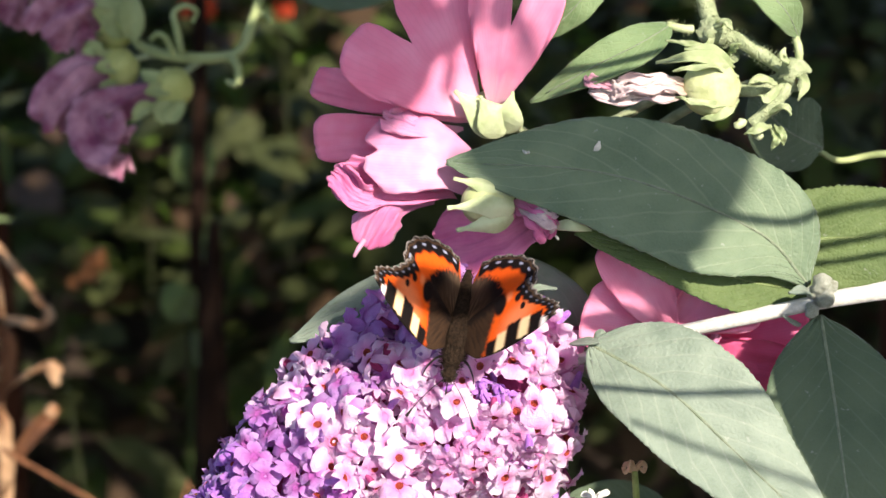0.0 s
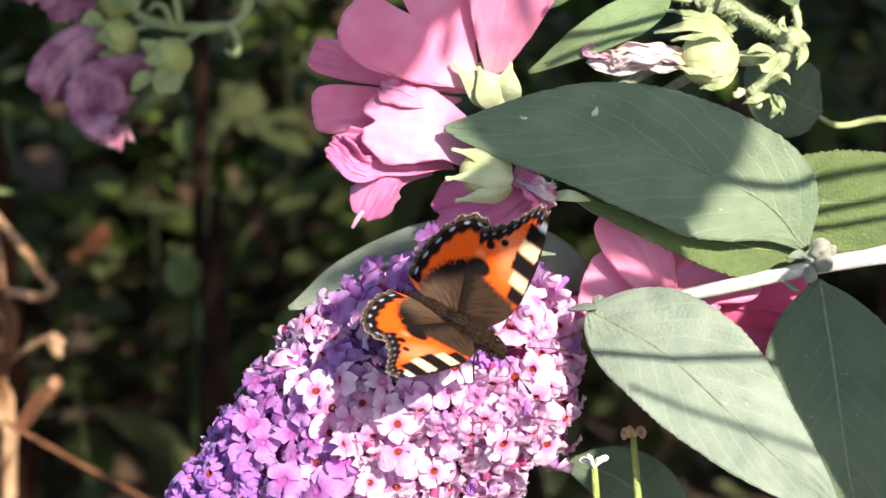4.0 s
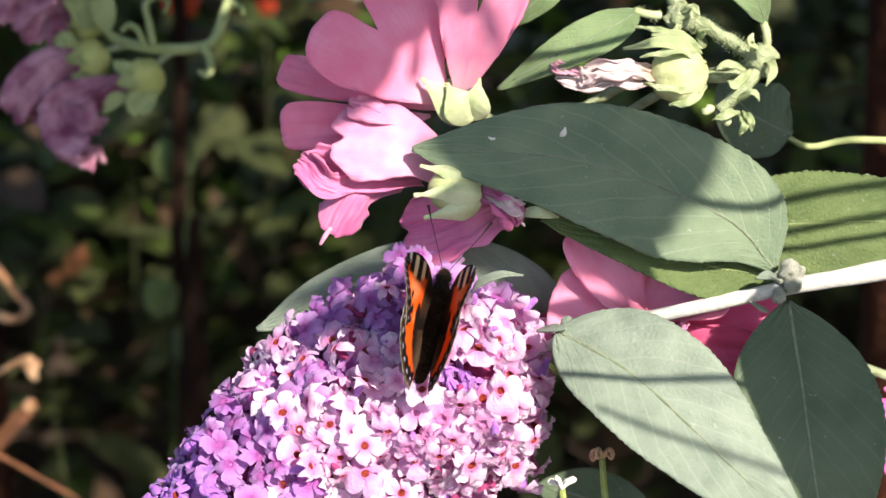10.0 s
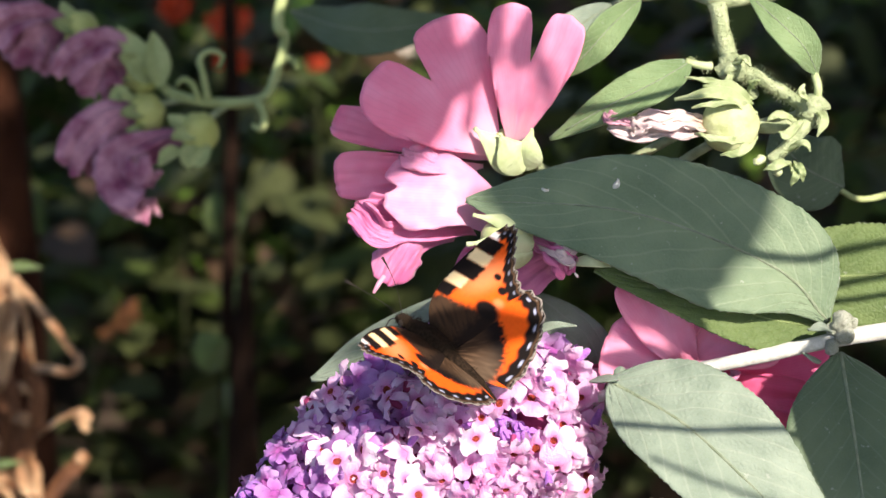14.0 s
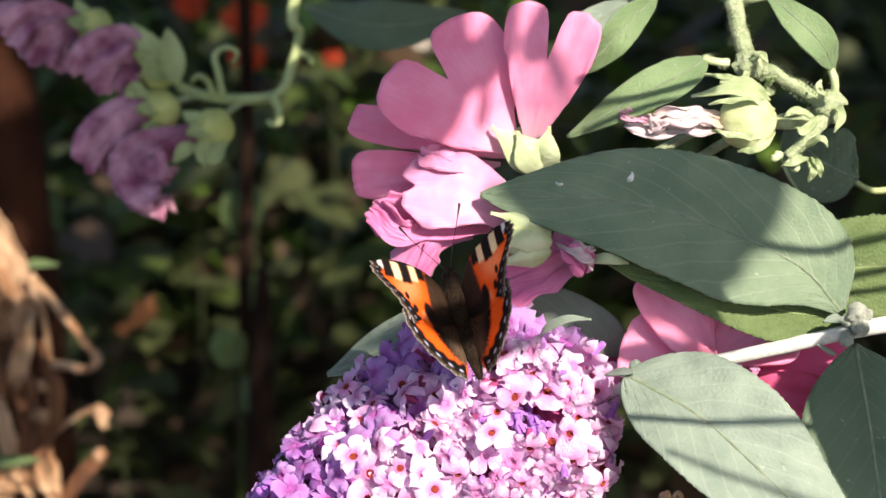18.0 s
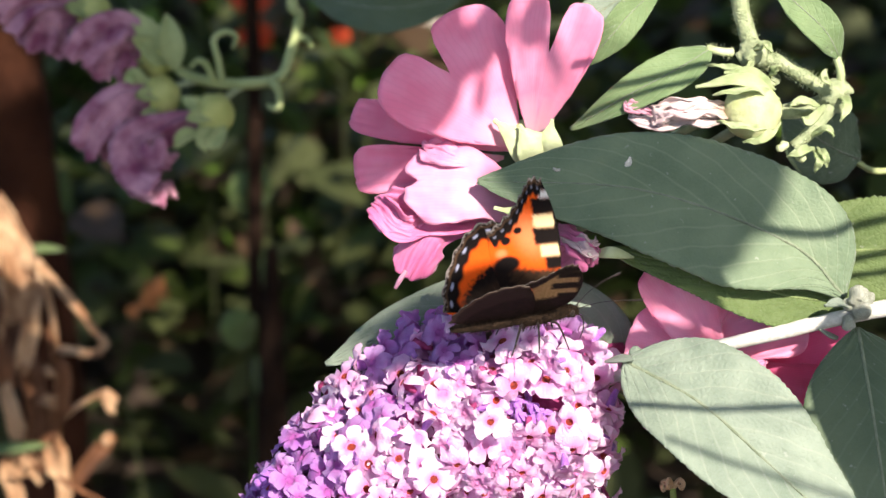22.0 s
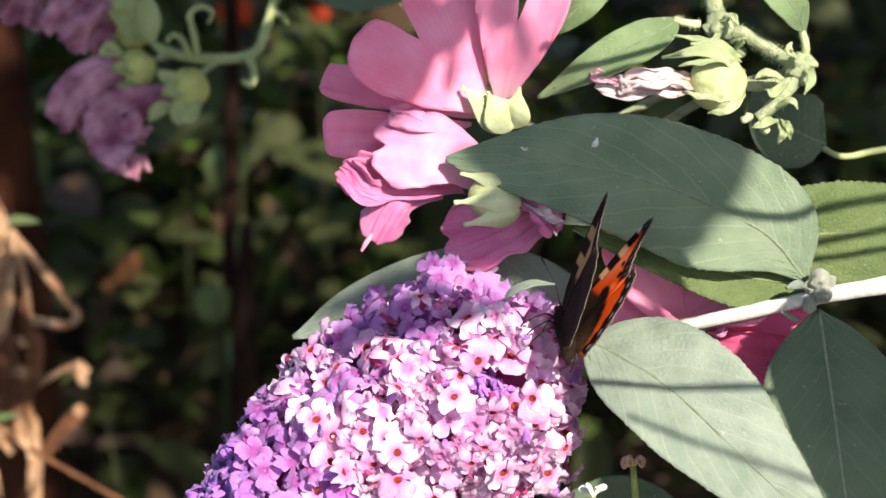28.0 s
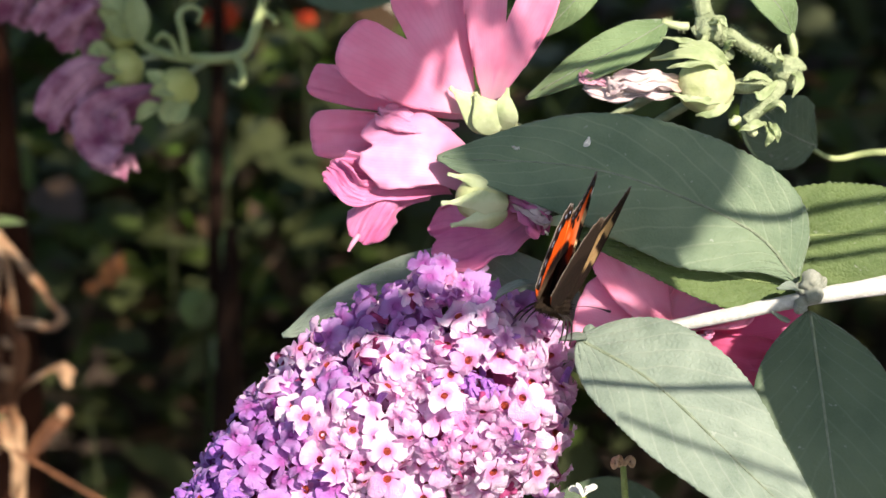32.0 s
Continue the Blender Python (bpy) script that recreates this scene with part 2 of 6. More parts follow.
def tube_data(points, radii, sides=8, steps=None, rough=0.0, seed=0.0, name="tube"):
    """A round rod through points of the world; radii in metres, spread evenly along it."""
    steps = steps or max(4, 5 * (len(points) - 1))
    pts = [curve_at(points, i / steps) for i in range(steps + 1)]
    verts, faces = [], []
    ref = Vector((0.31, 0.17, 0.93))
    for i, p in enumerate(pts):
        d = (pts[min(i + 1, steps)] - pts[max(i - 1, 0)]).normalized()
        a = d.cross(ref).normalized()
        b = d.cross(a)
        f = i / steps * (len(radii) - 1)
        k = min(int(f), len(radii) - 2) if len(radii) > 1 else 0
        r = radii[k] + (radii[min(k + 1, len(radii) - 1)] - radii[k]) * (f - k)
        for j in range(sides):
            q = 2 * math.pi * j / sides
            e = a * math.cos(q) + b * math.sin(q)
            bump = 1 + rough * noise.noise((p + e * r) * 400 + Vector((seed, 0, 0))) if rough else 1
            verts.append(p + e * r * bump)
    for i in range(steps):
        for j in range(sides):
            k = (j + 1) % sides
            faces.append((i * sides + j, i * sides + k, (i + 1) * sides + k, (i + 1) * sides + j))
    faces.append(tuple(range(sides))[::-1])
    faces.append(tuple(steps * sides + j for j in range(sides)))
    me = bpy.data.meshes.new(name)
    me.from_pydata(verts, [], faces)
    return smooth(me)


def rod(name, points, radii, material, parent, label="", sides=8, rough=0.0, steps=None, hair=0):
    """A stalk through points of the plan; radii in millimetres."""
    me = tube_data([place(*p) for p in points], [r * 0.001 for r in radii], sides, steps, rough, name=name)
    if hair:
        r = random.Random(hair)
        b = bmesh.new()
        b.from_mesh(me)
        b.normal_update()
        skin = [(v.co.copy(), v.normal.copy()) for v in b.verts]
        for k in range(hair):
            (co, n), (co2, n2) = r.choice(skin), r.choice(skin)
            if (co - co2).length < 0.003:
                co = co.lerp(co2, r.random())
            d = (n + Vector([r.gauss(0, 0.35) for _ in range(3)])).normalized() * r.uniform(0.0006, 0.0015)
            s = d.cross(Vector((r.random(), r.random(), 1))).normalized() * 0.00005
            b.faces.new([b.verts.new(co + s), b.verts.new(co - s), b.verts.new(co + d)])
        b.to_mesh(me)
        b.free()
    return part(name, me, material, parent, label)


def sheet(name, grid, thick):
    """A closed thin sheet over a grid of points, with the grid's own coordinates as UV."""
    ns, nt = len(grid), len(grid[0])
    up = []
    for i in range(ns):
        row = []
        for j in range(nt):
            a = grid[min(i + 1, ns - 1)][j] - grid[max(i - 1, 0)][j]
            b = grid[i][min(j + 1, nt - 1)] - grid[i][max(j - 1, 0)]
            n = a.cross(b)
            row.append(n.normalized() if n.length > 1e-12 else Vector((0, 0, 1)))
        up.append(row)
    verts = [grid[i][j] for i in range(ns) for j in range(nt)]
    verts += [grid[i][j] - up[i][j] * thick for i in range(ns) for j in range(nt)]
    h = ns * nt
    faces = []
    for i in range(ns - 1):
        for j in range(nt - 1):
            a, b, c, d = i * nt + j, (i + 1) * nt + j, (i + 1) * nt + j + 1, i * nt + j + 1
            faces += [(a, b, c, d), (h + d, h + c, h + b, h + a)]
    rim = [(i, 0) for i in range(ns)] + [(ns - 1, j) for j in range(1, nt)] + [(i, nt - 1) for i in range(ns - 2, -1, -1)] + [(0, j) for j in range(nt - 2, 0, -1)]
    for (i, j), (k, l) in zip(rim, rim[1:] + rim[:1]):
        a, b = i * nt + j, k * nt + l
        faces.append((b, a, h + a, h + b))
    me = bpy.data.meshes.new(name)
    me.from_pydata(verts, [], faces)
    layer = me.uv_layers.new(name="UVMap")
    coords = [(i / (ns - 1), j / (nt - 1)) for i in range(ns) for j in range(nt)] * 2
    layer.data.foreach_set("uv", [x for loop in me.loops for x in coords[loop.vertex_index]])
    return smooth(me)


def blade(name, spine, width, material, parent, facing=(0, 0, 1), left=1.0, right=1.0, fold=0.12, wave=0.0, belly=0.45, serrate=0.010,
          thick=0.35, label="", midrib=True, seed=0.0, point=1.0, roll=0.0, nip=0.0, quilt=0.0):
    """A leaf along a spine in the plan, base first. width: its greatest, in mm; left, right: the halves' shares; facing: which way the
    upper side looks; belly: where it is widest; fold: how far the halves rise; point: how long the tip is drawn out; nip: how much
    the left half narrows to the base; quilt: mm by which it swells between the side veins."""
    pts = [place(*p) for p in spine]
    look_way = way_of(*facing)
    ns, nt = (110, 25) if quilt else (44, 21)
    grid, ribs = [], []
    for i in range(ns):
        s = i / (ns - 1)
        p = curve_at(pts, s)
        d = (curve_at(pts, min(s + 0.02, 1)) - curve_at(pts, max(s - 0.02, 0))).normalized()
        side = d.cross(look_way).normalized()
        up = side.cross(d).normalized()
        turn = roll * s
        side, up = side * math.cos(turn) + up * math.sin(turn), up * math.cos(turn) - side * math.sin(turn)
        k = math.log(0.5) / math.log(belly)
        half = 0.5 * width * 0.001 * math.sin(math.pi * min(s ** k, 1)) ** (0.80 if s ** k < 0.5 else 0.80 * point)
        half = max(half, 0.00025)
        ribs.append(p + up * 0.00035)
        row = []
        for j in range(nt):
            q = 2 * j / (nt - 1) - 1
            share = right if q > 0 else left * (1 - nip * max(0.0, 1 - s / 0.45))
            saw = 1 + serrate * (math.sin(s * 260 + 3 * noise.noise(Vector((s * 30, seed, 0)))) + 1.5 * noise.noise(Vector((s * 45, q + seed, 4.0)))) * abs(q) ** 3
            lift = fold * abs(q) ** 1.3 * half * share
            lift += wave * 0.001 * abs(q) * noise.noise(Vector((s * 5.0, math.copysign(3.0, q) + seed, 1.0)))
            lift += quilt * 0.001 * abs(math.sin(math.pi * (10 * s - 6.2 * abs(q) * 0.5 + 0.35 * noise.noise(Vector((s * 4, q, seed)))))) ** 0.6 * min(1, abs(q) * 6) * (1 - abs(q) ** 4)
            lift += 0.00025 * min(1.0, width / 14) ** 2 * noise.noise(Vector((s * 14, q * 5, seed)))
            row.append(p + side * q * half * share * saw + up * lift)
        grid.append(row)
    ob = part(name, sheet(name, grid, thick * 0.001), material, parent, label)
    if midrib:
        part("midrib", tube_data(ribs[: int(ns * 0.93)], [0.0004 * min(1, width / 25), 0.00015], 6, 30, name="midrib"), LIME_RIB if material == LEAF_LIME else MIDRIB, ob)
    return ob


def petal(name, spine, width, material, parent, facing=(0, 0, 1), notch=0.10, cup=0.15, ruffle=0.6, crumple=0.0, waist=0.25, belly=0.68, seed=0.0, label="", curl=0.0,
          fan=0.0, thick=0.16, left=1.0, right=1.0):
    """A petal along a spine in the plan, claw first; fan: degrees to each side by which it spreads from its claw, if it is a wedge with round lobes; notch: the dent in its tip; cup: how far the rims rise; crumple: mm of creases."""
    pts = [place(*p) for p in spine]
    look_way = way_of(*facing)
    ns, nt = 32, 37
    long = sum((curve_at(pts, (i + 1) / 20) - curve_at(pts, i / 20)).length for i in range(20))
    grid = []
    for i in range(ns):
        s = i / (ns - 1)
        row = []
        for j in range(nt):
            q = 2 * j / (nt - 1) - 1
            over = max(0.0, abs(q) - 0.42) ** 1.7
            reach = 1 - notch * math.exp(-(q / 0.17) ** 2) - 0.42 * over + 0.025 * noise.noise(Vector((q * 4, seed, 2.0)))
            z = s * reach
            turn = radians(fan) * q
            if fan:
                reach = (1 - notch * math.exp(-(q / 0.10) ** 2) - 0.16 * notch * math.exp(-(q / 0.4) ** 2)) * (0.42 + 0.58 * max(0.0, 1 - abs(q) ** 5) ** 0.5) + 0.015 * noise.noise(Vector((q * 6, seed, 2.0)))
                z = s * reach * math.cos(turn)
            p = curve_at(pts, max(min(z, 1), 0))
            d = (curve_at(pts, min(z + 0.03, 1)) - curve_at(pts, max(z - 0.03, 0))).normalized()
            side = d.cross(look_way).normalized()
            up = side.cross(d).normalized()
            k = math.log(0.5) / math.log(belly)
            half = 0.0005 * width * (waist + (1 - waist) * math.sin(math.pi * min(z ** k * 0.86, 1)) ** 0.8)
            half *= 1 + 0.05 * noise.noise(Vector((s * 6, math.copysign(2, q) + seed, 5.0)))
            if fan:
                half = abs(math.sin(turn) / q) * s * reach * long + 0.0005 * width * waist * 0.3 if q else 0.0
            lift = cup * q * q * half + ruffle * 0.001 * s * abs(q) * noise.noise(Vector((s * 4, q * 2.5, seed))) + ruffle * 0.0006 * s * s * noise.noise(Vector((q * 5, s * 2, seed + 9)))
            lift += curl * half * s * s
            if crumple:
                c = crumple * 0.001 * (0.3 + s)
                lift += c * (1.1 * noise.noise(Vector((s * 1.8, q * 5 + 0.8 * math.sin(s * 4 + seed), seed))) + 0.7 * noise.noise(Vector((s * 2.5, q * 12 + math.sin(s * 5 + seed), seed + 3))))
                half *= 1 - 0.25 * abs(noise.noise(Vector((s * 4, seed, 8.0))))
                p = p + side * c * noise.noise(Vector((s * 4, q * 3, seed + 6)))
            row.append(p + side * q * half * (right if q > 0 else left) + up * lift)
        grid.append(row)
    return part(name, sheet(name, grid, thick * 0.001), material, parent, label)


def lump(name, at, radii, axis, material, parent, label="", ribs=0, rough=0.08, seed=0.0, rings=12, sides=18):
    """A rounded, slightly uneven body in the plan: bud, calyx, boss. radii: across and along its axis, in mm."""
    d = way_of(*axis)
    a = d.cross(Vector((0.3, 0.9, 0.2))).normalized()
    b = d.cross(a)
    c = place(*at)
    verts, faces = [], []
    for i in range(rings + 1):
        f = math.pi * i / rings
        for j in range(sides):
            q = 2 * math.pi * j / sides
            e = a * math.cos(q) + b * math.sin(q)
            swell = 1 + rough * noise.noise(Vector((math.cos(q) * 2 + seed, math.sin(q) * 2, f * 2)))
            if ribs:
                swell *= 1 + 0.06 * math.cos(ribs * q)
            verts.append(c + (e * math.sin(f) * radii[0] * swell - d * math.cos(f) * radii[1]) * 0.001)
    for i in range(rings):
        for j in range(sides):
            k = (j + 1) % sides
            faces.append((i * sides + j, i * sides + k, (i + 1) * sides + k, (i + 1) * sides + j))
    me = bpy.data.meshes.new(name)
    me.from_pydata(verts, [], faces)
    return part(name, smooth(me), material, parent, label)


def foot(u, w):
    """The point of the plan on the ground below (u, w)."""
    return (u, (-570 - 374.6 * w * 0.001) / 0.9272, w)

# ---- the butterfly bush's branch ----
bush = thing("butterfly_bush_branch", (72.4, -8.7, 0), "grey-felted butterfly bush branch with broad leaves and one lilac flower spike", "shrub branch")
rod("stem", [(24.7, -21.8, -6), (36.3, -17.7, -1), (55.4, -13.6, 2.5), (71.6, -10.1, 2), (88.5, -7.3, -2), (123.5, -1.5, -12), (184.1, 7.4, -60), (261.4, -11.4, -160)], [1.0, 1.25, 1.35, 1.45, 1.9, 2.1, 3.0, 4.0], STEM_GREY, bush, "white-felted square stem", 10, 0.12)
rod("lower_stem", [(261.4, -11.4, -160), (250, -300, -330), foot(260, -500)], [4.0, 5.5, 7.5], STEM_GREY, bush, "woody stem down to the soil", 10, 0.15)
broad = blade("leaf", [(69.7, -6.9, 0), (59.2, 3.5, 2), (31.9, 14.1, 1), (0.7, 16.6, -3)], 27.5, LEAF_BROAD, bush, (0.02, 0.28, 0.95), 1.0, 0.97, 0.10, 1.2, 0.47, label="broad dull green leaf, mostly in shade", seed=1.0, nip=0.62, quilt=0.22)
blade("leaf", [(27.9, -18.2, 6), (41.5, -26.1, 14), (56.7, -40.4, 18), (74, -57, 14)], 24.5, LEAF_GREY, bush, (0.1, 0.35, 0.93), 1.05, 0.95, 0.14, 1.0, 0.40, label="pale grey-green leaf in full sun", seed=2.0, quilt=0.35)
blade("leaf", [(71.8, -12.8, 2), (73, -27.4, 10), (75, -46, 14), (79.7, -67.3, 8)], 29, LEAF_SHADED, bush, (0.05, 0.3, 0.95), 1.0, 1.0, 0.12, 1.0, 0.48, label="dark green hanging leaf in shade", seed=3.0, quilt=0.15)
blade("leaf", [(59.3, 1.2, -12), (77.2, 2.1, -13), (100.4, 2.4, -18), (136.5, 0.1, -36)], 20.5, LEAF_LIME, bush, (0.1, 0.15, 0.98), 1.0, 1.0, 0.06, 1.4, 0.36, 0.02, label="yellow-green wrinkled leaf with sun stripes", seed=4.0, quilt=0.4)
blade("leaf", [(70.8, -7.9, -3), (58.9, -6.4, 0), (42.6, -1.2, 1.5), (25.2, 3.1, 0.5)], 13.2, LEAF_LIME, bush, (0.1, 0.2, 0.95), 1.0, 1.0, 0.10, 1.0, 0.40, 0.02, label="yellow-green wrinkled leaf under the broad one", seed=5.0, quilt=0.25)
blade("leaf", [(29.6, -26, -16), (23.4, -13.2, -17), (7.0, -8.2, -17), (-13.2, -11.6, -18), (-30.2, -18.2, -17)], 17.0, LEAF_GREY, bush, (-0.05, 0.35, 0.93), 1.0, 1.0, 0.12, 0.8, 0.48, 0.004, label="narrow arching leaf behind the flower spike", seed=6.0)
BUD_FELT = plain("felted_bud", (0.24, 0.27, 0.19), (0.40, 0.42, 0.33), 900, 0.8, 0.0003, sheen=0.3)
for at, size, axis in (((71.8, -6.9, 4), (1.9, 2.4), (0.1, 1, 0.3)), ((72.4, -9.5, 5), (1.5, 2.0), (0.5, 0.6, 0.5)), ((70.4, -8.5, 3), (1.2, 1.9), (-0.6, 0.6, 0.3)), ((69.9, -11.5, 4), (1.3, 1.8), (-0.4, -0.8, 0.3)), ((73.7, -7.4, 2), (1.0, 1.8), (0.8, 0.7, 0.2))):
    lump("axil_bud", at, size, axis, BUD_FELT, bush, "small felted bud", 0, 0.5, at[0])
blade("young_leaf", [(68.1, -14.5, 0), (65.9, -14, 4), (63.8, -12.8, 8)], 2.6, LEAF_GREY, bush, (0, 0.6, 0.8), midrib=False, seed=7.0)
blade("young_leaf", [(70.5, -9, 2), (67.8, -7.9, 6), (64.9, -8.4, 8)], 2.4, LEAF_GREY, bush, (0, 0.6, 0.8), midrib=False, seed=8.0)
blade("leaf", [(79.2, 21.1, -45), (75.2, 22.7, -44), (70, 26, -44), (64.8, 32.8, -48)], 17, LEAF_SHADED, bush, (0, 0.1, 1), 1.0, 1.0, 0.1, 1.0, 0.5, 0.004, label="round dark leaf in the shade", seed=11.0)
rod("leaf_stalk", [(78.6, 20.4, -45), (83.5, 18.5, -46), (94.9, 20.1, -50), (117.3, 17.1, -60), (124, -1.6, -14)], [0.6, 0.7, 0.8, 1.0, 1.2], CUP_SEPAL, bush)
blade("leaf", [(52, -72.6, -50), (45, -63.3, -52), (36.8, -55.7, -54), (26, -52.9, -56)], 17, LEAF_SHADED, bush, (0, 0.3, 1), 1.0, 1.0, 0.1, 1.0, 0.45, 0.004, label="dark leaf low in the shade", seed=12.0)
rod("leaf_stalk", [(52, -72.6, -50), (65.7, -79.6, -65), (123.6, -61.9, -120), (250, -300, -330)], [0.8, 1.0, 1.4, 2.0], STEM_GREEN, bush)
for a, b, c, wide in (((28.8, 18.8, 2.2), (29.4, 19.4, 2.6), (29.7, 20.5, 2.6), 1.2), ((15.3, 18.6, 1), (15.8, 18.3, 1.4), (16.5, 18.4, 1.4), 0.6), ((39.1, 4.4, 3), (39.2, 4.3, 3.4), (39.6, 4.2, 3.4), 0.4), ((21.5, 2.3, 2.5), (21.7, 2.1, 2.9), (21.9, 2.1, 2.9), 0.4)):
    blade("fleck", [a, b, c], wide, FLECK, broad, (0.2, 0.2, 1), midrib=False, serrate=0.0, fold=0.4, seed=wide, label="pale papery fleck")
lump("axil_bud", (29.8, -17, 4), (1.3, 1.9), (0.1, 1, 0.2), LEAF_GREY, bush, "grey bud at the foot of the flower spike", 0, 0.4, 3.0)
blade("young_leaf", [(24.3, -18.2, 2), (27.3, -17.6, 6), (29.5, -17.7, 8)], 2.2, LEAF_GREY, bush, (0, 0.6, 0.8), midrib=False, seed=9.0)
blade("bract_leaf", [(11.4, -12.8, 2), (12.9, -9.5, 6), (17.1, -7.5, 8), (21.4, -7.6, 6)], 2.2, LEAF_GREY, bush, (0, 0.7, 0.7), midrib=False, seed=10.0, label="thin curved bract leaf")

# The flower spike: a leaning spindle of four-lobed florets.
SPIKE_FOOT, SPIKE_TIP = Vector((21.3, -19.7, -14)), Vector((-51.5, -59.2, 2))
SPIKE_AXIS = (SPIKE_TIP - SPIKE_FOOT).normalized()
SPIKE_LONG = (SPIKE_TIP - SPIKE_FOOT).length
SPIKE_A = SPIKE_AXIS.cross(Vector((0, 0, 1))).normalized()
SPIKE_B = SPIKE_AXIS.cross(SPIKE_A)


def spike_radius(s):
    """The spindle's radius in mm at s of its length."""
    return 23.2 * max(0.0, min(1, (s + 0.03) / 0.16)) ** 0.6 * max(0.0, 1 - max(0, (s - 0.33) / 0.70) ** 1.6)


def lobed(petals=4, wide=1.0, bend=0.2, seed=0.0):
    """A floret about its own origin, z outward: tube, flat four-lobed face, sunken throat. Metres."""
    rnd = random.Random(seed)
    verts, faces, slots = [], [], []
    sides = 8
    for z, r in ((-3.6, 0.45), (-2.2, 0.6), (-0.8, 0.75), (0.0, 0.95)):
        for j in range(sides):
            q = 2 * math.pi * j / sides
            verts.append((r * math.cos(q), r * math.sin(q), z))
    for i in range(3):
        for j in range(sides):
            k = (j + 1) % sides
            faces.append((i * sides + j, i * sides + k, (i + 1) * sides + k, (i + 1) * sides + j))
            slots.append(1)
    # throat
    n = len(verts)
    for j in range(sides):
        q = 2 * math.pi * j / sides
        verts.append((0.60 * math.cos(q), 0.60 * math.sin(q), -0.2))
    verts.append((0, 0, -0.9))
    for j in range(sides):
        k = (j + 1) % sides
        faces.append((3 * sides + j, 3 * sides + k, n + k, n + j))
        slots.append(0)
        faces.append((n + j, n + k, n + sides))
        slots.append(2)
    for p in range(petals):
        turn = 2 * math.pi * (p + rnd.uniform(-0.08, 0.08)) / petals
        drop, size, tilt = bend + rnd.uniform(-0.7, 1.2), wide * rnd.uniform(0.78, 1.2), rnd.uniform(-0.8, 0.8)
        m = len(verts)
        for i in range(5):
            s = i / 4
            half = size * (0.70, 1.15, 1.5, 1.45, 0.95)[i] * (1 + 0.12 * math.sin(seed * 5 + p * 2 + i))
            for j in range(5):
                q = j / 2 - 1
                x = 0.65 + 2.35 * size * (s - 0.16 * q * q * s + 0.05 * s * math.sin(q * 7 + seed))
                z = -drop * s * s * 1.1 + 0.22 * q * q * s + tilt * q * half * 0.4 + (0.62 * math.sin(4.2 * q + 3 * s + seed * 2 + p) + 0.35 * math.sin(9 * q + 5 * s + seed * 3 + p * 2)) * s - 0.25 * q ** 4 * s
                y = q * half
                verts.append((x * math.cos(turn) - y * math.sin(turn), x * math.sin(turn) + y * math.cos(turn), z + 0.03))
        for i in range(4):
            for j in range(4):
                faces.append((m + i * 5 + j, m + (i + 1) * 5 + j, m + (i + 1) * 5 + j + 1, m + i * 5 + j + 1))
                slots.append(0)
    me = bpy.data.meshes.new("floret")
    me.from_pydata([tuple(0.001 * c for c in v) for v in verts], [], faces)
    me.polygons.foreach_set("material_index", slots)
    return smooth(me)


def floret_material(name, deep, pale, core, glow):
    """A corolla: deeper towards its throat, each floret between two tints."""
    m, t, link = shader(name)
    info = t.nodes.new("ShaderNodeObjectInfo")
    own = t.nodes.new("ShaderNodeTexCoord").outputs["Object"]
    flat = t.nodes.new("ShaderNodeVectorMath")
    flat.operation = "MULTIPLY"
    link(own, flat.inputs[0])
    flat.inputs[1].default_value = (1, 1, 0)
    reach = t.nodes.new("ShaderNodeVectorMath")
    reach.operation = "LENGTH"
    link(flat.outputs[0], reach.inputs[0])
    out = node(t, "MapRange", From_Min=0.0007, From_Max=0.0021)
    link(reach.outputs["Value"], out.inputs[0])
    c = mix(t, deep, pale, info.outputs["Random"])
    c = mix(t, c, pale, maths(t, "MULTIPLY", fine(t, 700.0), 0.35))
    c = mix(t, core, c, out.outputs[0])
    return finish(m, t, c, 0.55, fine(t, 3000.0, 2.0), 0.00012, 0.40, mix(t, glow, pale, maths(t, "MULTIPLY", info.outputs["Random"], 0.4)), 0.25, sheen=0.15)


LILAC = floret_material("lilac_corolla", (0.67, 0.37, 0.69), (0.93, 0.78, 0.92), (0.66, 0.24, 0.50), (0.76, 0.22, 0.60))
# The lilac corolla turned purple: shade put into its colour.
LILAC_SHADED = floret_material("shaded_lilac_corolla", (0.36, 0.13, 0.47), (0.62, 0.36, 0.72), (0.38, 0.09, 0.36), (0.52, 0.16, 0.56))
VIOLET = plain("violet_corolla", (0.25, 0.075, 0.40), (0.44, 0.18, 0.60), 400, 0.6, 0.0001, 0.25, (0.3, 0.1, 0.5), sheen=0.3)
CRIMSON = plain("crimson_tube", (0.22, 0.012, 0.075), (0.42, 0.07, 0.22), 500, 0.6, 0.0001, 0.3, (0.5, 0.06, 0.2))
THROAT = plain("orange_throat", (0.17, 0.012, 0.014), (0.40, 0.055, 0.022), 1500, 0.6)
FLORETS = []
for k in range(14):
    me = lobed(4, (1.0, 0.92, 1.08, 0.85, 1.0, 1.12, 0.95)[k % 7], (0.2, 0.5, 0.0, 1.1, 0.3, 0.15, 0.8)[(k * 3 + k // 7) % 7], float(k))
    for material in (LILAC, VIOLET if k % 2 else CRIMSON, LILAC if k % 3 == 1 else THROAT):
        me.materials.append(material)
    FLORETS.append(me)
# Copies of the florets in the shaded tint.
SHADED_FLORETS = []
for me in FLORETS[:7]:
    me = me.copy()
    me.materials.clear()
    for material in (LILAC_SHADED, VIOLET, VIOLET):
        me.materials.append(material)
    SHADED_FLORETS.append(me)
SMALL = lobed(4, 0.72, 0.5, 11.0)
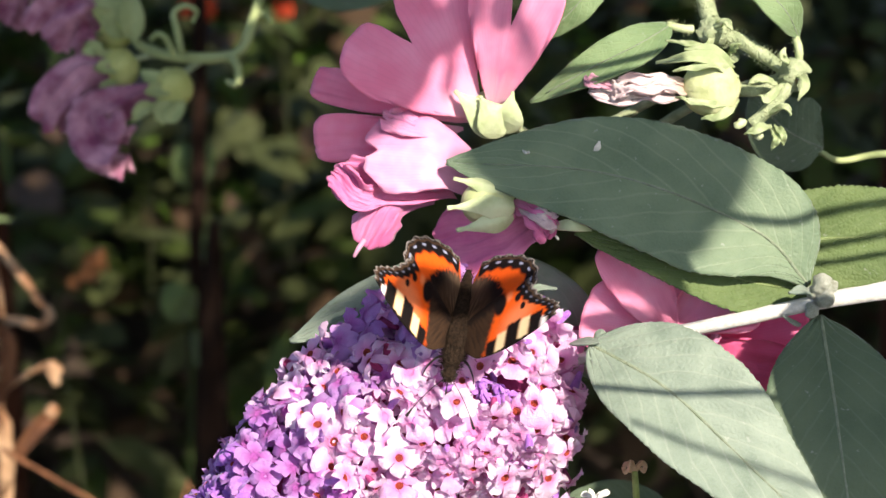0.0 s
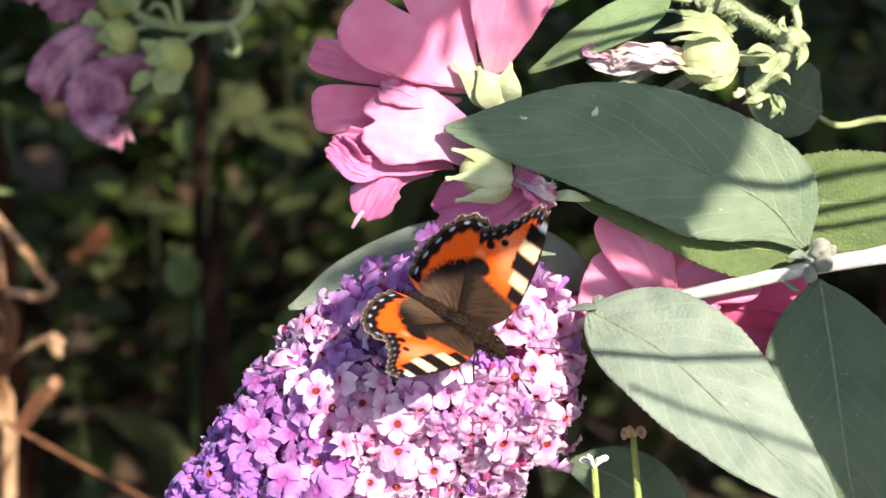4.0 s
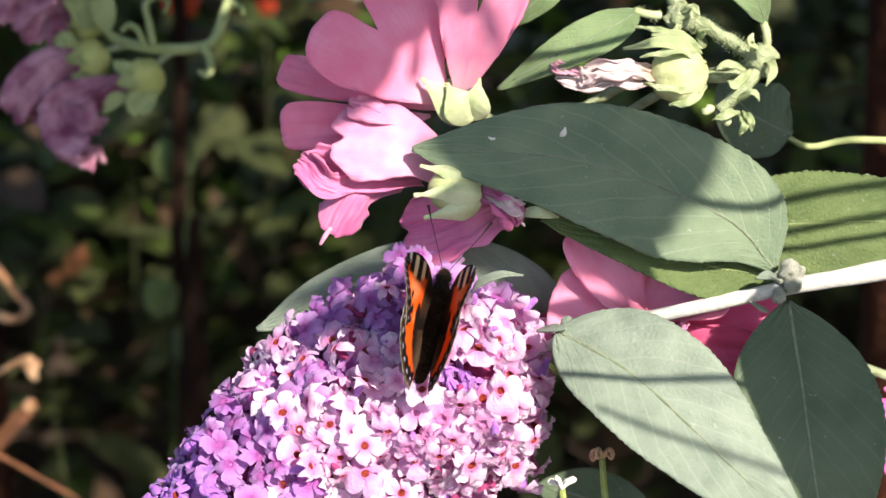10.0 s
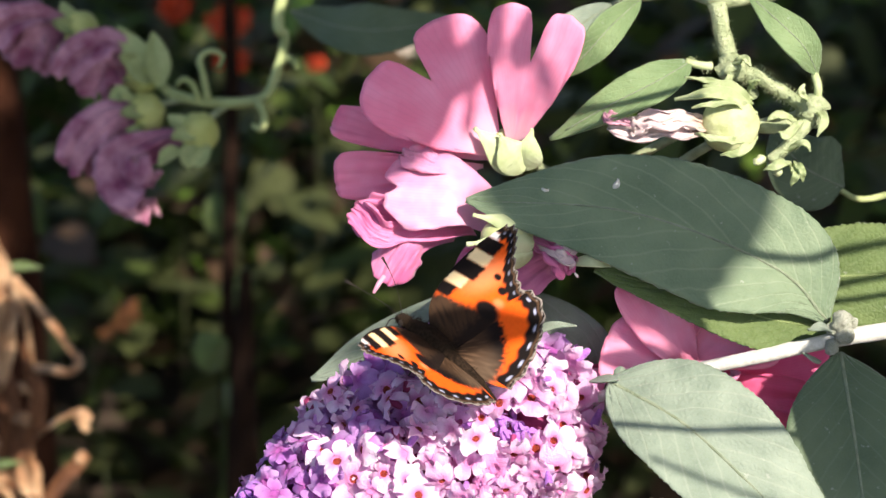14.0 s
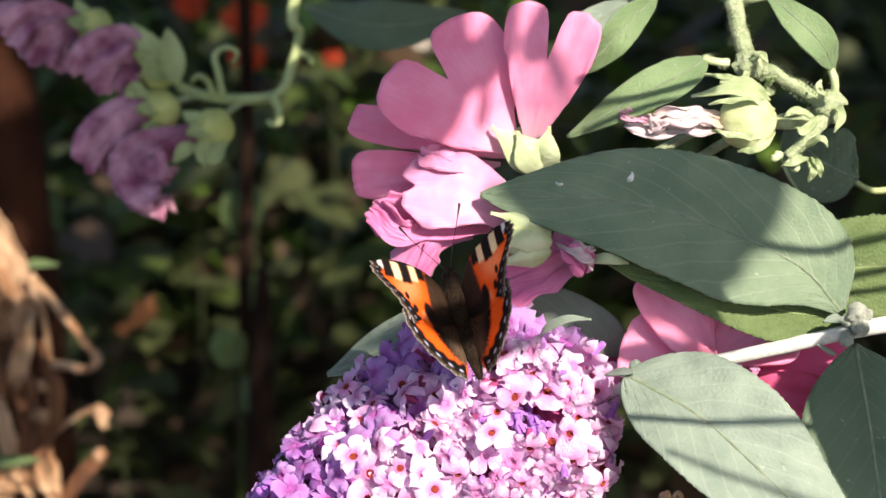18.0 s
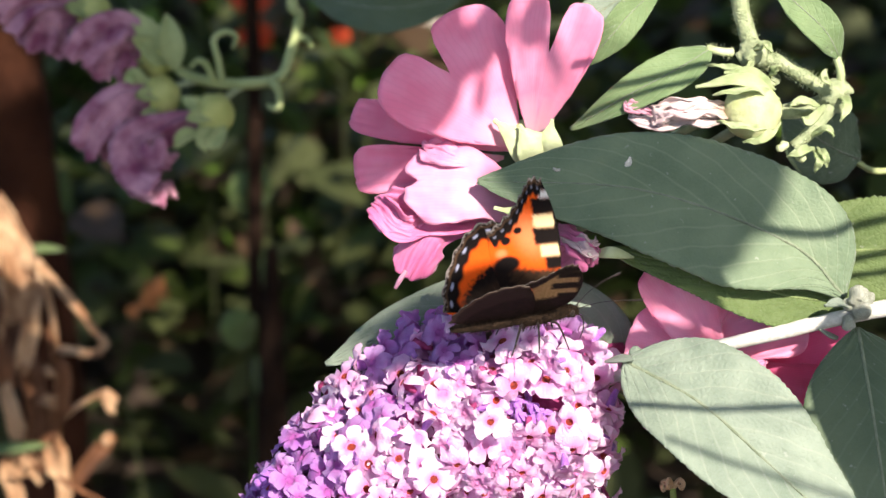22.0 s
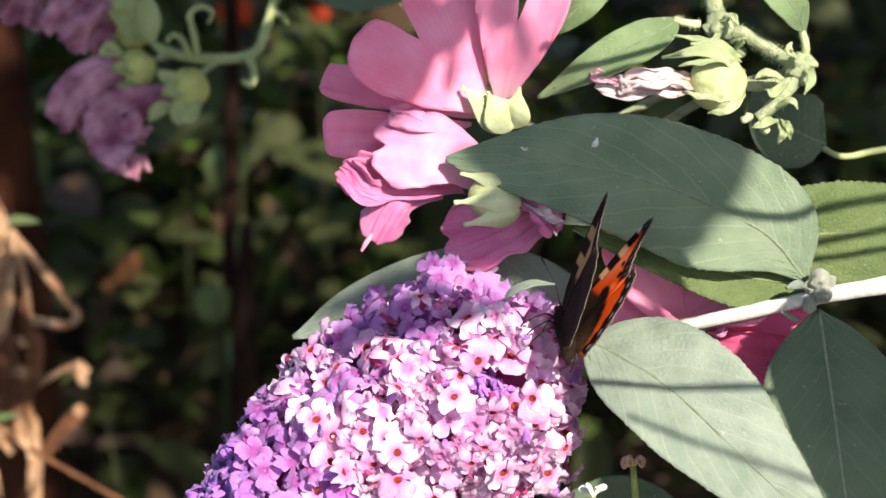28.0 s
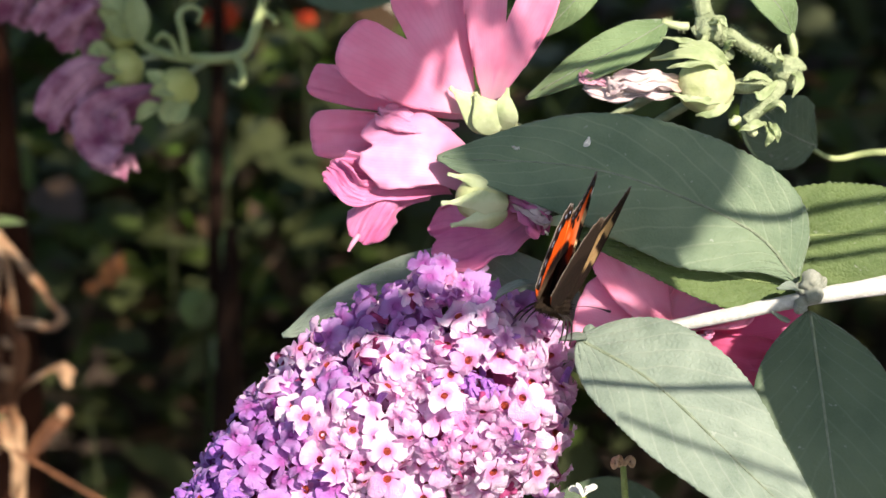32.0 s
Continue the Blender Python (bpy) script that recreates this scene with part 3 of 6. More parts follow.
for material in (VIOLET, VIOLET, THROAT):
    SMALL.materials.append(material)


def aim(at, way, spin):
    """A pose at a point of the plan, z along a way of the plan."""
    return Matrix.Translation(place(*at)) @ way_of(*way).to_track_quat("Z", "Y").to_matrix().to_4x4() @ Matrix.Rotation(spin, 4, "Z")


core_pts = [SPIKE_FOOT + SPIKE_AXIS * SPIKE_LONG * (i / 10) for i in range(-1, 11)]
spike = part("flower_spike", tube_data([place(*p) for p in core_pts], [0.001 * max(0.8, 0.5 * spike_radius(i / 10)) for i in range(-1, 11)], 20, 44, 0.3, name="flower_spike"), CRIMSON, bush, "leaning lilac flower spike, violet buds at its tip")
rnd = random.Random(5)
HOLLOW, CLEFT = Vector((9.0, -26.8, 10)), Vector((16.5, -35.0, 3))
spots = []
tries = 0
while len(spots) < 720 and tries < 60000:
    tries += 1
    s, q = rnd.uniform(-0.03, 0.97), rnd.uniform(0, 2 * math.pi)
    out = SPIKE_A * math.cos(q) + SPIKE_B * math.sin(q)
    r = spike_radius(s) * (1 - 0.14 * max(0.0, out.y) * max(0.0, 1 - s / 0.75))
    if rnd.random() > r / 23:
        continue
    p = SPIKE_FOOT + SPIKE_AXIS * SPIKE_LONG * s + out * (r + rnd.gauss(-0.3, 1.9))
    gap = 3.5 if s < 0.72 else 2.6
    if (p - HOLLOW).length < 5.2 or (p - CLEFT).length < 4.0:
        continue
    if all((p - o[0]).length > gap for o in spots):
        spots.append((p, out, s))
spots.sort(key=lambda o: -(o[0].z + 0.3 * o[0].y))
for k, (p, out, s) in enumerate(spots):
    n = (out + Vector((0, 0, 1)) * 0.25 + SPIKE_AXIS * (0.25 + 0.5 * max(0, s - 0.5)) + Vector((rnd.gauss(0, 0.72), rnd.gauss(0, 0.72), rnd.gauss(0, 0.55)))).normalized()
    if n.dot(out) < 0.3:
        n = (n + out * 0.9).normalized()
    # Small violet florets by the tip: young, and darkened for the shade there.
    late = s > 0.78 + rnd.gauss(0, 0.04)
    # Shade of the lower flank and upper shoulder, painted as purple florets.
    in_shade = s > 0.66 + rnd.gauss(0, 0.05) - 0.05 * out.y or (out.y > 0.5 and rnd.random() < (0.55 if s < 0.42 else 0.40))
    data = SMALL if late else rnd.choice(SHADED_FLORETS if in_shade else FLORETS)
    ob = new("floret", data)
    ob.matrix_basis = aim(p, n, rnd.uniform(0, 6.3)) @ Matrix.Diagonal((*[rnd.uniform(1.0, 1.45)] * 3, 1))
    hang(ob, spike)
# Florets standing on the shaded shoulder, in the shaded tint.
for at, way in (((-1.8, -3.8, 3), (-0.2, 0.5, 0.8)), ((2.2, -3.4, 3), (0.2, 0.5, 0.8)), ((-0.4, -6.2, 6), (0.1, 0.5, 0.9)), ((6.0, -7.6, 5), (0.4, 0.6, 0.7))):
    ob = new("floret", rnd.choice(SHADED_FLORETS))
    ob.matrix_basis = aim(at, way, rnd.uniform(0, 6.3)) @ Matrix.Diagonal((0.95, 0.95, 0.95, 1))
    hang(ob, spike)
DUSKY = plain("faded_corolla", (0.10, 0.07, 0.09), (0.24, 0.18, 0.22), 600, 0.8)
SPENT = SMALL.copy()
SPENT.materials.clear()
for material in (VIOLET, CRIMSON, DUSKY):
    SPENT.materials.append(material)
for k in range(9):
    ob = new("spent_floret", SPENT)
    ob.matrix_basis = aim(HOLLOW + Vector((rnd.gauss(0, 2.0), rnd.gauss(0, 1.4), rnd.gauss(-1.5, 0.6))), (rnd.gauss(0, 0.6), 0.4 + rnd.gauss(0, 0.5), 0.8), rnd.uniform(0, 6)) @ Matrix.Diagonal((0.8, 0.55, 1.0, 1))
    hang(ob, spike)
bud_mesh = None
for k in range(90):
    s, q = rnd.uniform(0.78, 1.03), rnd.uniform(0, 2 * math.pi)
    out = SPIKE_A * math.cos(q) + SPIKE_B * math.sin(q)
    p = SPIKE_FOOT + SPIKE_AXIS * SPIKE_LONG * s + out * (max(spike_radius(s), 1.0) + rnd.uniform(-1, 2))
    if bud_mesh is None:
        b = bmesh.new()
        bmesh.ops.create_icosphere(b, subdivisions=2, radius=0.0011)
        for v in b.verts:
            v.co.z = v.co.z * 1.25 + (0.0006 if v.co.z > 0 else -0.0012)
        bud_mesh = bpy.data.meshes.new("bud")
        b.to_mesh(bud_mesh)
        b.free()
        smooth(bud_mesh)
        bud_mesh.materials.append(VIOLET)
    ob = new("bud", bud_mesh)
    ob.matrix_basis = aim(p, out + SPIKE_AXIS * 0.6, 0) @ Matrix.Diagonal((*[rnd.uniform(0.7, 1.15)] * 3, 1))
    hang(ob, spike)

# ---- shoots added above, out of view, to stripe and shade the branch ----
shoots = thing("shade_shoot", (150, 190, 150), "unseen leafy shoot added to cast shade on the flowers", "shrub branch")


def above(p, s):
    """The point s mm up the sun's rays from a point of the plan."""
    return tuple(Vector(p) + SUN_PLAN * s)


for spine, wide, s in (
        ([(61, 20.5, 2), (44, 13.5, 3), (23.2, 16.2, 3), (5, 21.5, 2)], 28, 500),
        ([(50, 0.5, 2), (40, 1.5, 3), (30, 4, 3), (20, 6.5, 2)], 15, 470),
        ([(66.5, -9.5, 4), (75.7, -25.3, 10), (90.8, -48.1, 14), (108.9, -72.1, 8)], 29, 110),
        ([(-20, -17, 6), (-3, -10.5, 10), (15.4, -10.5, 10)], 9, 260),
        ([(82, 17.8, -44), (72.6, 24.3, -44), (64.6, 33.2, -46)], 17, 150),
        ([(34.5, -1.5, -6), (37.5, -7, -6), (42, -14, -7)], 5, 190), ([(26, -14, -7), (36, -15.8, -7), (47, -16.4, -7)], 6, 180),
        ([(-27, 18, -10), (-14.2, 38.7, -10), (-1, 59, -10)], 26, 330),
        ([(-1.5, 37, -10), (2, 44, -10), (6, 54, -10)], 8, 300),
        ([(9.5, 41, -9), (11.5, 47, -8), (13.5, 55, -8)], 6, 280),
        ([(0, 29, -12), (1, 34, -12), (2.2, 39.5, -11)], 2.6, 320),
        ([(12.8, 46, -8), (14.6, 40, -8), (17.2, 33, -8)], 2.8, 330),
        ([(-28.4, -15, -17), (-4.9, -5.7, -17), (19.7, -6.6, -17)], 7, 640),
        ([(-2.7, -0.4, -13), (8.4, 2.1, -13), (19.5, 6.2, -13)], 8, 205),
        ([(-51.4, 73.3, -184), (-27.3, 69.9, -180), (2.4, 71.8, -184)], 22, 180),
        ([(-72.5, 53.3, -186), (-57.5, 49.3, -186), (-46.3, 61.6, -186)], 14, 175),
        ([(-104, 17, -182), (-92, 23, -182), (-78.5, 30, -182)], 15, 240),
        ([(-141.4, 60.1, -186), (-108.4, 57.1, -186), (-53, 60.1, -186)], 34, 175), ([(-141.4, 37.6, -186), (-108.4, 36.1, -186), (-53, 39.1, -186)], 34, 168), ([(-141.4, 78, -186), (-108.4, 78, -186), (-53, 79.5, -186)], 34, 180)):
    blade("leaf", [above(p, s) for p in spine], wide, LEAF_GREY, shoots, tuple(SUN_PLAN), wave=2.5, seed=wide * 0.7)
for line, s, r in (
        ([(23.9, -26.3, 10), (41.5, -27.1, 14), (66.7, -27.1, 14)], 170, 0.8),
        ([(31.2, -34.6, 12), (48.6, -39, 16), (70.5, -44.2, 16)], 230, 0.6),
        ([(50.1, 6.6, 2), (66.5, 4.6, 0), (74, 6.6, -13), (102.2, 11, -18)], 150, 0.95),
        ([(71, -0.6, -13), (80, 1.2, -14), (104.4, 5.4, -18)], 140, 0.85),
        ([(71, -3.8, -13), (80, -2.7, -14), (104.4, 1.2, -18)], 130, 0.7),
        ([(16.2, 35.5, -12), (30.5, 34.4, -12), (46, 38.8, -12)], 100, 0.8),
        ([(21.7, 30, -12), (32.8, 32.2, -12), (43.8, 34.4, -12)], 110, 0.7)):
    rod("twig", [above(p, s) for p in line], [r, r * 0.9, r], STEM_GREY, shoots)
rod("stem", [(210, 60, 60), (190, 150, 120), (150, 200, 150), (60, 230, 165), (-20, 250, 170)], [3.0, 2.5, 2.0, 1.6, 1.2], STEM_GREY, shoots)
rod("lower_stem", [(210, 60, 60), (240, -100, -60), (262, -400, -300), foot(262, -480)], [3.0, 3.5, 4.5, 6.0], STEM_GREY, shoots)

# ---- the tree mallow ----
mallow = thing("tree_mallow", (68.7, 34.7, -16), "tree mallow shoot with pink open flowers and a fat bud", "flowering shrub")
rod("stem", [(50.3, 55.9, -16), (53.3, 44.2, -16), (59.8, 40.5, -16), (68.7, 34.5, -16)], [1.9, 1.6, 1.5, 1.3], STEM_GREEN, mallow, "hairy green stem", 10, 0.15, 40, 1500)
rod("main_stem", [(50.3, 55.9, -16), (48.7, 100.7, -40), (158.1, 161.7, -150), (371.2, 24.7, -300), foot(330, -420)], [1.9, 2.4, 3.0, 4.0, 6.0], STEM_GREEN, mallow, "arching main stem", 10, 0.1)


def flower(at, axis, label, size=1.0):
    """The heart of a mallow flower: a green cup with five sepals; petals hang on it."""
    heart = lump("flower", at, (2.9 * size, 3.4 * size), axis, CALYX, mallow, label, 5, 0.1, at[0])
    return heart


upper = flower((8.7, 28, -16), (-0.5, 0.6, 0.3), "open pink flower with notched petals")
petal("petal", [(9.8, 27, -14), (12.5, 40.1, -7), (15.9, 54.6, -5)], 20.5, PETAL, upper, (-0.2, 0.1, 1), 0.34, 0.12, 1.0, seed=1.0, waist=0.26, fan=24)
petal("petal", [(6.5, 26.3, -15), (-2.9, 36.7, -10), (-13.5, 47.8, -11)], 29.0, PETAL, upper, (0.1, 0.25, 1), 0.30, 0.10, 1.2, seed=2.0, waist=0.22, fan=39)
petal("petal", [(5.2, 25.4, -20), (-10.6, 29.1, -20), (-26.0, 33.6, -22)], 10.5, PETAL, upper, (0.0, 0.3, 1), 0.0, 0.10, 0.8, seed=3.0, fan=9)
petal("petal", [(4, 23.9, -19), (-11.6, 22.7, -17), (-25.6, 21.8, -18)], 10.5, PETAL, upper, (0.0, -0.1, 1), 0.0, 0.10, 1.2, seed=4.0, fan=12)
for spine, wide in (([(11.4, 22.6, -12), (7.2, 26.6, -9.5), (2.2, 30.8, -10)], 6.8), ([(11.8, 22.4, -11.5), (9.4, 26.0, -7.6), (7.2, 29.6, -8.4)], 7.2), ([(12.0, 22.8, -12.2), (12.8, 26.2, -8.5), (13.6, 30.6, -8)], 6.0)):
    blade("sepal", spine, wide, SEPAL, upper, (0, 0.2, 1), midrib=False, serrate=0.0, fold=-0.25, belly=0.34, seed=wide + spine[1][0], point=1.7)

lower = flower((8.6, 8.8, -3.4), (-0.9, 0.15, 0.3), "drooping pink flower, its rim wilting", 1.55)
petal("petal", [(6.2, 14.2, -10), (-2.6, 18.5, -7), (-15.3, 19.3, -8)], 17.0, PETAL_PALE, lower, (0.05, 0.35, 1), 0.10, -0.15, 1.4, seed=5.0, waist=0.5)
petal("petal", [(1.8, 22.3, -14), (-5.4, 23.4, -9), (-12.3, 25.7, -10)], 6.5, PETAL_PALE, lower, (0.1, 0.6, 0.8), 0.1, 0.3, 1.6, 0.8, seed=6.0)
petal("petal", [(1.8, 12.4, -16), (-10.4, 12.3, -11), (-21.7, 13.6, -12)], 10.0, PETAL_DRY_PINK, lower, (0.0, 0.2, 1), 0.15, 0.5, 1.4, 0.8, seed=7.0, waist=0.6)
petal("petal", [(-1.6, 11.8, -14), (-10.3, 8.9, -9), (-15.9, 0.7, -10)], 9.5, PETAL_DRY_PINK, lower, (-0.1, -0.1, 1), 0.0, -0.7, 1.2, 0.5, seed=8.0, waist=0.6)
petal("petal", [(-9.3, 10.6, -12), (-15.8, 10, -8), (-21.2, 15.5, -10)], 6.0, PETAL_DRY_PINK, lower, (-0.2, 0.2, 1), 0.0, 0.7, 1.4, 0.8, seed=9.0, waist=0.7)
petal("petal", [(19, 7.3, -14), (10.6, 2.9, -12), (-1.6, 0.7, -14)], 14.0, PETAL_DRY_PINK, lower, (0.0, 0.0, 1), 0.05, 0.25, 1.0, 0.8, seed=10.0, waist=0.6, label="mauve petal in shade")
rod("style", [(-15, 1.7, 0), (-16.1, 0.1, 1), (-17, -1.5, 1)], [0.5, 0.5, 0.3], PETAL_PALE, lower)
for spine, wide in (([(13.4, 9.4, -1.4), (8.6, 12.0, 0.4), (2.0, 13.4, -0.6)], 4.6), ([(13.6, 7.8, -1.0), (8.6, 8.4, 1.5), (0.8, 7.8, 0.8)], 5.2), ([(13.4, 6.2, -1.8), (9.0, 4.8, 0.2), (2.6, 3.6, -0.8)], 4.6)):
    blade("sepal", spine, wide, SEPAL, lower, (0, 0.1 * (spine[1][1] - 8), 1), midrib=False, serrate=0.0, fold=-0.5, belly=0.34, seed=wide + spine[1][1], point=2.0)
petal("spent_petal", [(13.7, 8.8, -3), (17.9, 6, 1), (19.9, 1.7, 0)], 5.0, PETAL_DRY_PINK, lower, (0.2, 0, 1), 0.1, 0.5, 1.0, 1.6, seed=11.0, waist=0.7)
petal("spent_petal", [(15.3, 7.7, -3), (18.4, 6, 2), (21.3, 5.3, 1)], 4.0, PETAL_PAPER, lower, (0.2, 0.3, 1), 0.1, 0.5, 1.0, 1.2, seed=12.0, waist=0.7)
blade("bract", [(20.7, 4.2, -1), (24.2, 4.4, 3), (28.2, 3.5, 2)], 2.4, SEPAL, lower, (0, 0.4, 1), midrib=False, serrate=0, seed=13.0)
rod("flower_stalk", [(10.8, 26.4, -18), (25, 22.1, -34), (52.1, 35.5, -28), (57.8, 38.2, -18)], [0.9, 1.0, 1.0, 1.2], STEM_GREEN, mallow)
rod("flower_stalk", [(13.3, 7.6, -9), (24.8, 12.7, -30), (52.1, 29.8, -28), (66.8, 33.7, -18)], [0.9, 1.0, 1.0, 1.2], STEM_GREEN, mallow)

rear = flower((50, -19.3, -13), (-0.3, 0.3, 0.8), "pink flower behind the pale stem")
petal("petal", [(45.6, -17.9, -9), (39.8, -9, -4), (34.8, 3.3, -4)], 11.0, PETAL_ROSE, rear, (-0.2, 0.2, 1), 0.06, 0.25, 1.2, seed=14.0, fan=22)
petal("petal", [(45.8, -19.6, -11), (37.2, -15, -6), (27.2, -11.7, -7)], 11.0, PETAL_ROSE, rear, (0.0, 0.3, 1), 0.0, 0.15, 1.0, seed=15.0, fan=26)
petal("petal", [(42.9, -17.3, -9), (50.7, -10.7, -4), (60.6, -7.4, -5)], 13.0, PETAL_ROSE, rear, (0.1, 0.3, 1), 0.10, 0.1, 1.4, seed=16.0, fan=28)
petal("petal", [(42.8, -12.9, -8), (45.3, -6.3, -5), (48.7, -3, -6)], 8.0, PETAL_ROSE, rear, (0.1, 0.3, 1), 0.0, 0.1, 1.0, seed=16.5, fan=36)
petal("petal", [(48.6, -18.5, -11), (59.2, -18.4, -8), (72.1, -17.4, -10)], 12.5, PETAL_ROSE_SHADED, rear, (0.0, 0.0, 1), 0.06, 0.2, 1.4, seed=17.0, fan=24)
petal("petal", [(47.5, -18.5, -11), (55.8, -21.7, -7), (67, -25.6, -9)], 12.0, PETAL_ROSE_SHADED, rear, (0.0, -0.2, 1), 0.06, 0.2, 1.4, seed=18.0, fan=24)
petal("spent_petal", [(50.2, -17.5, -9), (51.9, -17.6, -3), (53, -16.4, -3)], 1.8, PETAL_PALE, rear, (0, 0.3, 1), 0, 0.4, 0.5, 0.5, seed=19.0)
rod("flower_stalk", [(50.2, -19.4, -15), (84.5, -24.7, -45), (123.4, -31.5, -60), (135.5, 17.1, -60)], [1.0, 1.0, 1.0, 1.1], STEM_GREEN, mallow)
side = flower((107.4, -40, -30), (-0.8, 0.1, 0.5), "pink flower seen at the branch's edge")
petal("petal", [(106.8, -38.9, -30), (100.3, -34.6, -26), (94.2, -31.8, -26)], 9.0, PETAL_VIOLET, side, (0, 0.1, 1), 0.2, 0.2, 1.2, seed=20.0)
petal("petal", [(106.8, -41.2, -30), (100.8, -44.3, -26), (97.4, -50, -26)], 11.0, PETAL_VIOLET, side, (-0.2, 0.1, 1), 0.2, 0.2, 1.2, seed=21.0)
petal("petal", [(107.4, -38.9, -30), (106.5, -29.5, -26), (107.7, -22.6, -26)], 12.0, PETAL_VIOLET, side, (0, 0.1, 1), 0.2, 0.2, 1.2, seed=22.0)
petal("petal", [(107.4, -41.2, -30), (108.8, -47.7, -26), (111.1, -55.6, -26)], 12.0, PETAL_VIOLET, side, (0, 0.1, 1), 0.2, 0.2, 1.2, seed=23.0)
rod("flower_stalk", [(107.8, -40.8, -32), (127.1, -30.9, -50), (135.5, 17.1, -60), (107.1, 63.3, -40), (50.5, 56.1, -18)], [0.9, 1.0, 1.0, 1.2, 1.4], STEM_GREEN, mallow)

# The fat bud with its spent petals, and the forked tip.
fat = lump("flower_bud", (52.6, 31.6, -13), (5.6, 5.8), (-0.8, -0.1, 0.3), CALYX, mallow, "fat yellow-green seed head in its cup", 5, 0.30, 4.0)
for spine, wide in (([(57.2, 33.4, -13), (51, 37.1, -7), (41.2, 36, -7)], 3.6), ([(56.8, 35.7, -14), (52.5, 38.5, -10), (46.9, 38.8, -9)], 3.4), ([(58.0, 29.4, -14), (54.6, 26.2, -10), (50.5, 25.4, -11)], 2.6), ([(57.6, 33.6, -11), (52.2, 35.6, -6.8), (44.6, 34.4, -7.6)], 2.2), ([(56.0, 28.0, -11), (50.4, 28.2, -7.4), (45.4, 29.4, -8.6)], 2.0), ([(57.2, 36.6, -14), (50.0, 39.6, -11), (43.6, 40.6, -11)], 1.8), ([(56.3, 38, -15), (57, 39.3, -11), (58.1, 39.9, -9)], 2.0)):
    blade("sepal", spine, wide * 0.78, BRACT, fat, (0, 0.3, 1), midrib=False, serrate=0.0, fold=0.3, wave=1.2, seed=wide)
petal("spent_petal", [(47.7, 31.3, -12), (40.2, 31.9, -8), (32.6, 30.9, -9)], 4.5, PETAL_PAPER, fat, (0, 0.4, 1), 0.1, 0.5, 1.0, 1.8, seed=24.0, waist=0.7, label="papery spent petals")
petal("spent_petal", [(47.8, 30.6, -13), (40.3, 30.1, -10), (28.3, 31.3, -11)], 4.5, PETAL_PAPER, fat, (0, 0.1, 1), 0.1, 0.5, 1.0, 1.6, seed=25.0, waist=0.6)
petal("spent_petal", [(33.7, 31.2, -10), (30.4, 32, -9), (27.3, 32.8, -9)], 2.6, PETAL_DRY, fat, (0, 0.4, 1), 0.1, 0.5, 1.0, 1.0, seed=26.0)
rod("bud_stalk", [(57.4, 31.3, -15), (62.6, 31.3, -16), (68.2, 33.6, -16)], [1.3, 1.1, 1.2], STEM_GREEN, mallow)
lump("leaf_node", (53, 43, -15), (2.9, 3.0), (0.5, 0.6, 0.2), STEM_GREEN, mallow, "", 4, 0.7, 2.0)
lump("leaf_node", (69.1, 34.4, -15), (3.0, 3.4), (0.3, 0.8, 0.2), STEM_GREEN, mallow, "", 5, 0.8, 5.0)
rod("side_shoot", [(68.6, 33.5, -15), (65, 28.4, -13), (60.5, 24.3, -13)], [1.5, 1.5, 1.3], STEM_GREEN, mallow, "", 8, 0.4, 20, 300)
lump("flower_bud", (61.7, 22.7, -12), (1.0, 1.5), (0.2, -0.9, 0.4), SEPAL, mallow, "", 5, 0.5, 6.0)
lump("flower_bud", (58.2, 24.5, -12), (0.9, 1.5), (-0.8, -0.5, 0.4), SEPAL, mallow, "", 5, 0.4, 7.0)
for spine, wide in (([(65.5, 32.3, -13), (61.8, 33.2, -10), (59.6, 32.1, -10)], 2.6), ([(68.4, 35.7, -14), (66.2, 37.6, -10), (66.8, 39.2, -10)], 2.4), ([(69.6, 34.6, -14), (70.6, 32.1, -10), (69.2, 29, -10)], 2.8), ([(66.6, 32.3, -13), (63.3, 29.3, -9), (61.7, 29.8, -9)], 2.8), ([(63.7, 26.7, -12), (66.6, 27.6, -9), (67.7, 26, -9)], 2.2), ([(64.3, 24.1, -13), (61.4, 23.4, -9), (58.9, 22.4, -10)], 2.8), ([(64.5, 23.6, -13), (64.9, 21.4, -9), (64.1, 19.5, -10)], 2.6), ([(65, 24.1, -13), (66, 22.3, -9), (66.3, 20.3, -10)], 2.4), ([(53.1, 42.3, -14), (51.4, 39.2, -10), (48.5, 38.1, -9)], 2.2), ([(53, 43.4, -13), (55.2, 44.2, -10), (56.2, 42.5, -9)], 2.4)):
    blade("bract", spine, wide * 0.68, BRACT, mallow, (0.1, 0.3, 1), midrib=False, serrate=0.0, fold=0.25, wave=0.7, seed=wide * 3)
rod("leaf_stalk", [(49.1, 43.3, -15), (46.8, 43.4, -14), (44, 44.1, -14)], [0.9, 0.8, 0.8], SEPAL, mallow, hair=120)
blade("leaf", [(44.8, 43.9, -14), (38.1, 39.8, -10), (28.2, 34.8, -10), (17.4, 28.9, -16)], 8.6, LEAF_MALLOW, mallow, (-0.15, 0.3, 1), 1.0, 1.0, 0.12, 0.8, 0.42, label="narrow green leaf striped by shadows", seed=14.0)
rod("leaf_stalk", [(69.9, 36, -15), (69.9, 38.9, -13), (69.2, 41.6, -13)], [0.9, 0.8, 0.8], SEPAL, mallow, hair=120)
blade("leaf", [(69.6, 41.6, -13), (66.6, 46.3, -9), (61.7, 51.3, -9), (56, 57.1, -12)], 7.4, LEAF_MALLOW, mallow, (0.1, 0.2, 1), 1.0, 1.0, 0.12, 0.8, 0.45, label="small green leaf on a short stalk", seed=15.0)
